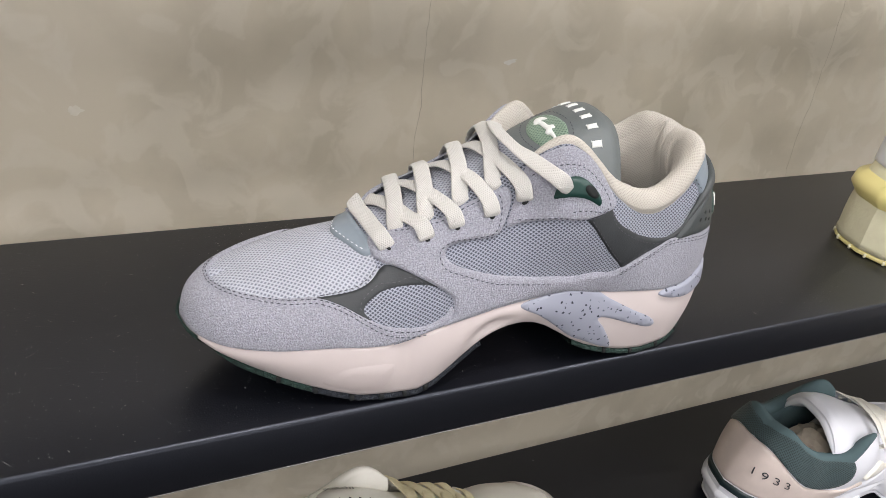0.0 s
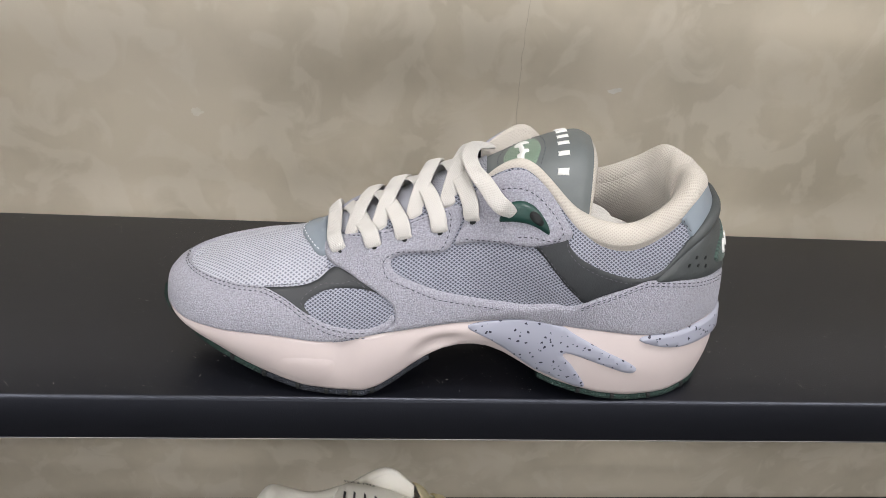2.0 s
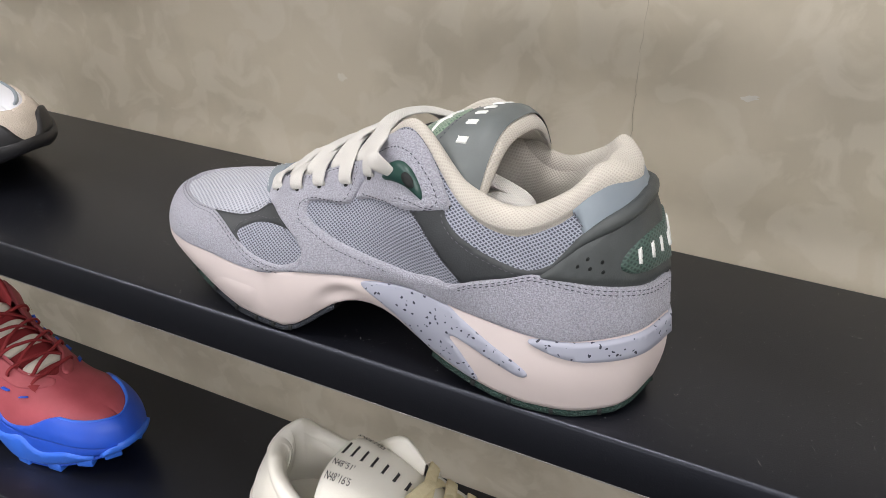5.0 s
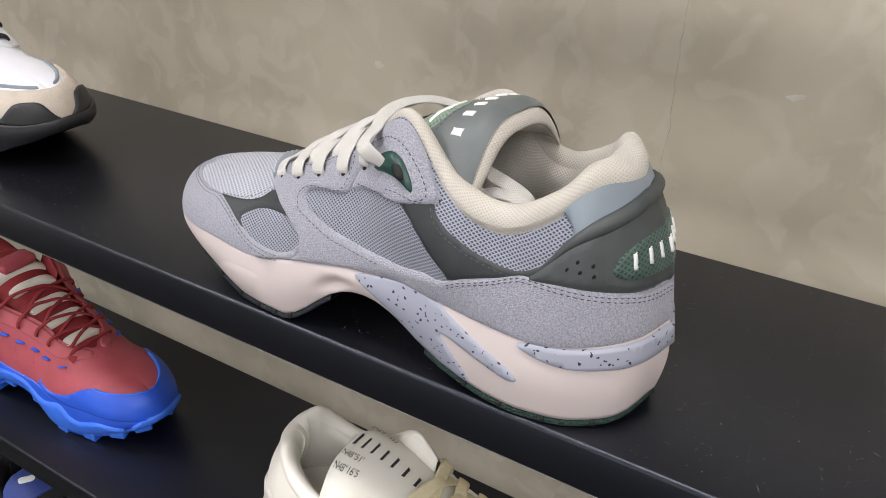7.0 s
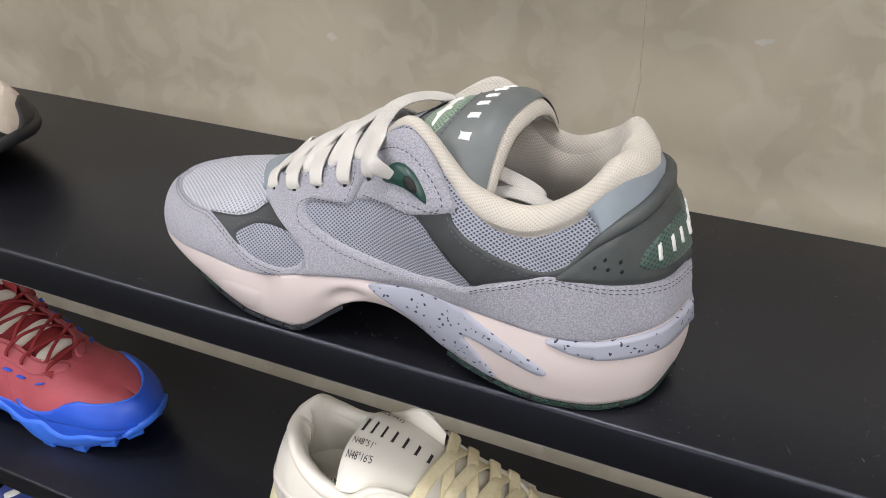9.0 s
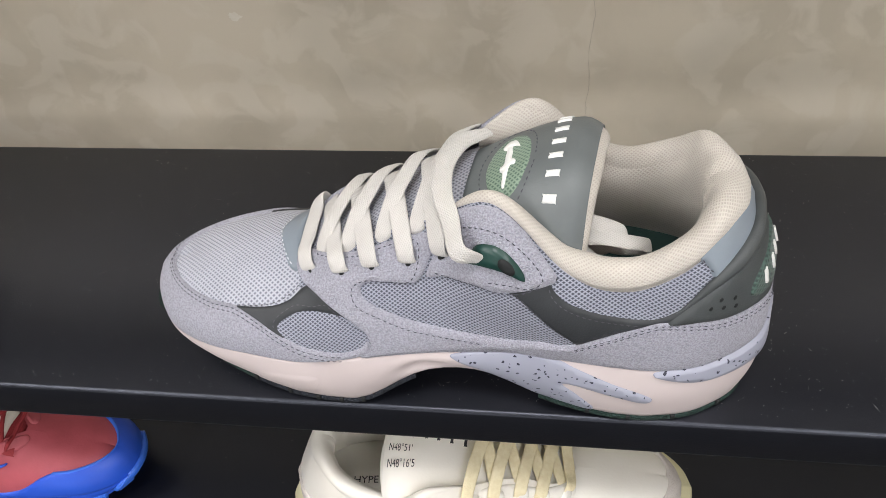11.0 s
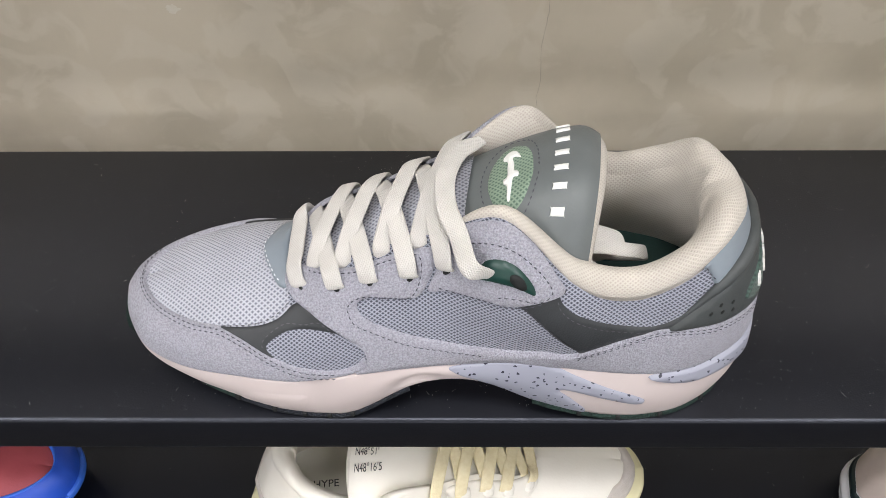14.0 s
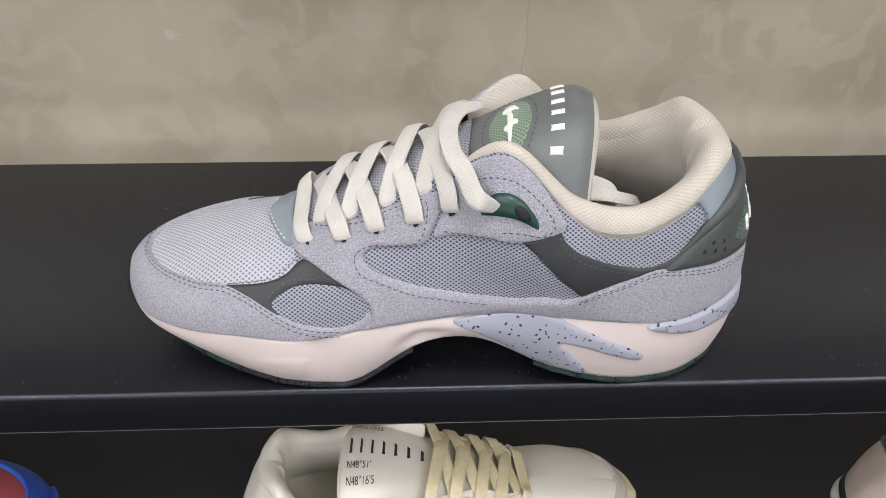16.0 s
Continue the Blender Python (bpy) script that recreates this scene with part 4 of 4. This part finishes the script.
plain_shoe("trail_shoe", "red nylon trail shoe with bright blue rubber sole and toe guard",
           dict(upper=RED, midsole=COBALT, outsole=COBALT, toe=COBALT, eyestay=RED_WARM, stay=THROAT_BAND, stay_lift=.0018, heel=COBALT, collar=RED_DARK, lining=RED_DARK, insole=RED_DARK, tongue=RED_DARK, lace=RED_DARK, lace_width=.0032), turned(-.262, .082, -SHELF_STEP, 180, 1.08), extras=trail_extras)

WHITE_LEATHER = material("white_leather", (.76, .77, .82), .45, (.72, .73, .78), 20, bump=.06, bump_scale=400)
PINKISH = material("pale_pink_leather", (.66, .565, .52), .5, bump=.06, bump_scale=400)
PETROL = weave("petrol_mesh", (.05, .085, .09), (.015, .028, .03), (.003, .003), .7, .5, (.1, .3))
PETROL_SOFT = material("petrol_fabric", (.085, .135, .145), .85, bump=.2, bump_scale=900)
PETROL_DARK = material("petrol_stripe", (.012, .026, .03), .4)


def white_extras(shoe):
    write("lettering", "1 9 3 3", .0125, lambda x, y: raised(upper, 1.045 + x / .34, .30 + .30 * x / .06 * .0 + y / .085, .0032), PRINT, shoe)
    band = [(.70, .05), (.80, .04), (.90, .04), (1.0, .04)]
    panel("stripe", sole, both_ways(band, [(.70, .22), (.80, .24), (.90, .25), (1.0, .25)]), PETROL_DARK, shoe, .0016, gap=.004, sign=-1., scale=(.34, .04))
    panel("sole_rib", sole, both_ways([(.60, .42), (.75, .40), (.90, .40), (1.0, .40)], [(.60, .62), (.75, .66), (.90, .66), (1.0, .66)]), WHITE_LEATHER, shoe, .0030, gap=.004, sign=-1., scale=(.34, .04), rim=.0025)
    for f in (lambda p: p, lambda p: 2 - p):
        panel("ankle_mesh", upper, [(f(p), v) for p, v in ((.655, .86), (.67, .58), (.72, .40), (.80, .42), (.87, .55), (.93, .70), (1.0, .76), (1.0, .98), (.90, .98), (.80, .98), (.70, .98))], PETROL, shoe, .0036, gap=.004, label="petrol green mesh")
        panel("side_window", upper, [(f(p), v) for p, v in ((.50, .30), (.55, .42), (.60, .40), (.62, .28), (.58, .20), (.52, .22))], CREAM, shoe, .0034, gap=.004)


plain_shoe("white_sneaker", "white leather sneaker with petrol green collar and pink heel",
           dict(upper=WHITE_LEATHER, midsole=WHITE_LEATHER, outsole=WHITE_LEATHER, toe=WHITE_LEATHER, eyestay=WHITE_LEATHER, heel=PINKISH, heel_top=[(.60, .12), (.66, .26), (.72, .32), (.80, .40), (.86, .52), (.90, .64), (.95, .72), (.98, .74)], collar=PETROL_SOFT, lining=PETROL_SOFT, insole=CREAM, tongue=WHITE_LEATHER, pad=WHITE_LEATHER, lace=CREAM, fat=1.1), turned(.640, .064, -SHELF_STEP, 180, .88), extras=white_extras)

PAPER = material("beige_packing_paper", (.60, .52, .42), .9, (.44, .37, .29), 60, bump=.4, bump_scale=120)


def crumpled_paper(place, size):
    """A ball of packing paper: creased facets round a flattened ball."""
    pick = np.random.default_rng(9)
    bm = bmesh.new()
    bmesh.ops.create_icosphere(bm, subdivisions=3, radius=1)
    for v in bm.verts:
        f = pick.uniform(.72, 1.08)
        v.co = Vector((v.co.x * size[0] * f, v.co.y * size[1] * f, v.co.z * size[2] * f))
    bmesh.ops.transform(bm, matrix=Matrix.Translation(place), verts=bm.verts)
    return tagged(part("packing_paper", bm, PAPER, None), "crumpled beige packing paper stuffed into white sneaker", "paper")


crumpled_paper((.508, .063, -.222), (.030, .024, .022))

BUTTER = material("butter_yellow_rubber", (.86, .76, .32), .35, (.82, .72, .29), 30)
BEIGE_FOAM = material("beige_crackled_foam", (.80, .77, .55), .6, (.75, .71, .50), 60, bump=.5, bump_scale=260)
tall_last = LAST.copy()
tall_last[:, 2] += .017
tall_last[:, 5] += .022
tall_last[10:, 0] -= .022
tall_last[10:, 3] -= .030


def yellow_extras(shoe):
    panel("band", sole, both_ways([(.55, .22), (.70, .14), (.85, .12), (1.0, .12)], [(.55, .52), (.70, .46), (.85, .44), (1.0, .44)]), BUTTER, shoe, .0065, gap=.004, sign=-1., scale=(.34, .04), rim=.004)
    for p in np.arange(.70, 1.31, .035):
        e, q = sole(np.array(p), np.array(1.0)), folded(np.array(p))
        o = outward(q[0]) * (1, -1 if q[1] else 1)
        bm = cuboid(-.0009, .0009, -.002, .0014, .0002, .0036, .0003, 1)
        bmesh.ops.transform(bm, matrix=Matrix.Translation((e[0], e[1], 0)) @ Matrix.Rotation(math.atan2(o[1], o[0]) - math.pi / 2, 4, "Z"), verts=bm.verts)
        part("tread_notch", bm, BEIGE_FOAM, shoe)


plain_shoe("yellow_sneaker", "white sneaker on a thick cream and yellow platform sole",
           dict(upper=WHITE_LEATHER, midsole=BEIGE_FOAM, outsole=BUTTER, toe=WHITE_LEATHER, eyestay=WHITE_LEATHER, heel=WHITE_LEATHER, collar=WHITE_LEATHER, lining=WHITE_LEATHER, insole=CREAM, tongue=WHITE_LEATHER, lace=CREAM), turned(.656, .056, 0), extras=yellow_extras, last=tall_last, flare=.008)

SAND = material("sand_suede", (.56, .49, .42), .95, (.49, .43, .36), 90, bump=.5, bump_scale=1100)
BLACK_RUBBER = material("black_rubber", (.016, .016, .018), .5, bump=.1)
NAVY_LACE = material("black_cord", (.02, .02, .028), .8, bump=.3)


def sand_extras(shoe):
    panel("toe_bumper", upper, [(-.215, .0), (-.185, .10), (-.155, .34), (-.11, .42), (-.075, .38), (-.035, .14), (0, .04), (.035, .14), (.075, .38), (.11, .42), (.155, .34), (.185, .10), (.215, .0), (.1, -.04), (0, -.04), (-.1, -.04)], BLACK_RUBBER, shoe, .0045, gap=.004, rim=.003, label="black rubber toe bumper")
    panel("toe_guard", sole, [(-.34, .98), (-.27, .66), (-.215, .05), (-.12, -.08), (0, -.08), (.12, -.08), (.215, .05), (.27, .66), (.34, .98), (.15, 1.1), (0, 1.1), (-.15, 1.1)], BLACK_RUBBER, shoe, .0052, gap=.004, sign=-1., scale=(.34, .04), rim=.003, label="black rubber toe guard")
    for s in (1, -1):
        panel("edge_band", upper, [(s * p, v) for p, v in ((.10, .75), (.178, .60), (.222, .53), (.26, .50), (.30, .38), (.30, .45), (.26, .57), (.22, .60), (.17, .68), (.11, .80))], BLUE, shoe, .0016, gap=.004)


plain_shoe("sand_runner", "white runner with sand suede toe and black rubber bumper",
           dict(upper=WHITE_LEATHER, midsole=PINKISH, outsole=BLACK_RUBBER, toe=SAND, eyestay=WHITE_LEATHER, heel=SAND, collar=WHITE_LEATHER, lining=WHITE_LEATHER, insole=CREAM, tongue=WHITE_LEATHER, lace=NAVY_LACE, lace_width=.0045), turned(-.286, .072, 0, 180, 1.06), extras=sand_extras)

BLACK_CLOTH = material("black_cloth", (.012, .012, .014), .8, bump=.3, bump_scale=600)
ROYAL = material("royal_blue_label", (.03, .055, .25), .6)


def dark_extras(shoe):
    panel("label", tongue, [(.70, .1), (.70, .9), (.98, .9), (.98, .1)], ROYAL, shoe, .0016, gap=.004, scale=TONGUE_SCALE, label="royal blue label")
    panel("label_mark", tongue, [(.78, .30), (.86, .45), (.80, .60), (.86, .75), (.91, .70), (.86, .55), (.91, .42), (.84, .26)], WHITE, shoe, .0030, gap=.004, scale=TONGUE_SCALE)


plain_shoe("dark_sneaker", "black cloth sneaker with royal blue tongue label",
           dict(upper=BLACK_CLOTH, midsole=WHITE_LEATHER, outsole=BLACK_RUBBER, toe=BLACK_CLOTH, eyestay=BLACK_CLOTH, heel=BLACK_CLOTH, collar=BLACK_CLOTH, lining=BLACK_CLOTH, insole=BLACK_CLOTH, tongue=BLACK_CLOTH, lace=BLACK_RUBBER), turned(-.300, .06, -2 * SHELF_STEP), extras=dark_extras)

# ---- dust on the boards, marks on the wall
rng = np.random.default_rng(4)


def specks(name, z, count, label, y0=.006, y1=.19, x0=-.7, x1=.9):
    """Lint and dust grains: small flat flakes and short hairs."""
    verts, faces = [], []
    for _ in range(count):
        x, y = rng.uniform(x0, x1), rng.uniform(y0, y1)
        r, a = rng.uniform(.00007, .00023), rng.uniform(0, 6.28)
        long = r * (rng.uniform(4, 11) if rng.random() < .07 else rng.uniform(.8, 1.6))
        if long > 4 * r:
            r *= .45
        d, e = np.array([math.cos(a), math.sin(a), 0]), np.array([-math.sin(a), math.cos(a), 0])
        c = np.array([x, y, z])
        k = len(verts)
        verts += [c - d * long, c - e * r, c + d * long, c + e * r, c + np.array([0, 0, r * .8])]
        faces += [(k, k + 1, k + 4), (k + 1, k + 2, k + 4), (k + 2, k + 3, k + 4), (k + 3, k, k + 4)]
    return tagged(solid(name, verts, faces, DUST, None, smooth=False), label, "dust", kind="stuff")


specks("dust", .00005, 8000, "fine pale dust and lint on black shelf")
specks("dust", -SHELF_STEP + .00005, 700, "fine pale dust and lint on lower shelf")
wall = bpy.data.objects["wall_back"]
CRACK = material("plaster_crack", (.49, .44, .345), .9)
CHIP = material("bare_plaster_chip", (.78, .75, .68), .8)
STAIN = material("pale_plaster_smear", (.74, .70, .60), .6, (.68, .63, .52), 120)


def crack(x, z0, z1, wide):
    z = np.arange(z0, z1, .004)
    wob = np.cumsum(rng.normal(0, .0006, len(z))) - .02 * (z - z.mean())
    w = wide * rng.uniform(.2, 1, len(z))
    pts = np.stack([np.stack([x + wob - w, 0 * z + .2837, z], -1), np.stack([x + wob, 0 * z + .28345, z], -1), np.stack([x + wob + w, 0 * z + .2837, z], -1)], 1)
    verts, faces = grid(pts)
    solid("crack", verts, faces, CRACK, wall)


def chip(name, x, z, w, h, mat, tilt=0.):
    a = np.arange(0, 2 * math.pi, .35)
    r = rng.uniform(.6, 1.1, len(a))
    rim = np.stack([x + w * r * np.cos(a), 0 * a + .2839, z + h * r * np.sin(a) + tilt * w * np.cos(a)], -1)
    verts = np.vstack([rim, [[x, .2833, z]]])
    solid(name, verts, [(i, (i + 1) % len(a), len(a)) for i in range(len(a))], mat, wall)


crack(.157, -.10, .30, .00024)
crack(.62, -.15, .30, .0002)
chip("chip", .2375, .0815, .0065, .0028, CHIP, .15)
chip("chip", -.095, .048, .006, .004, STAIN)
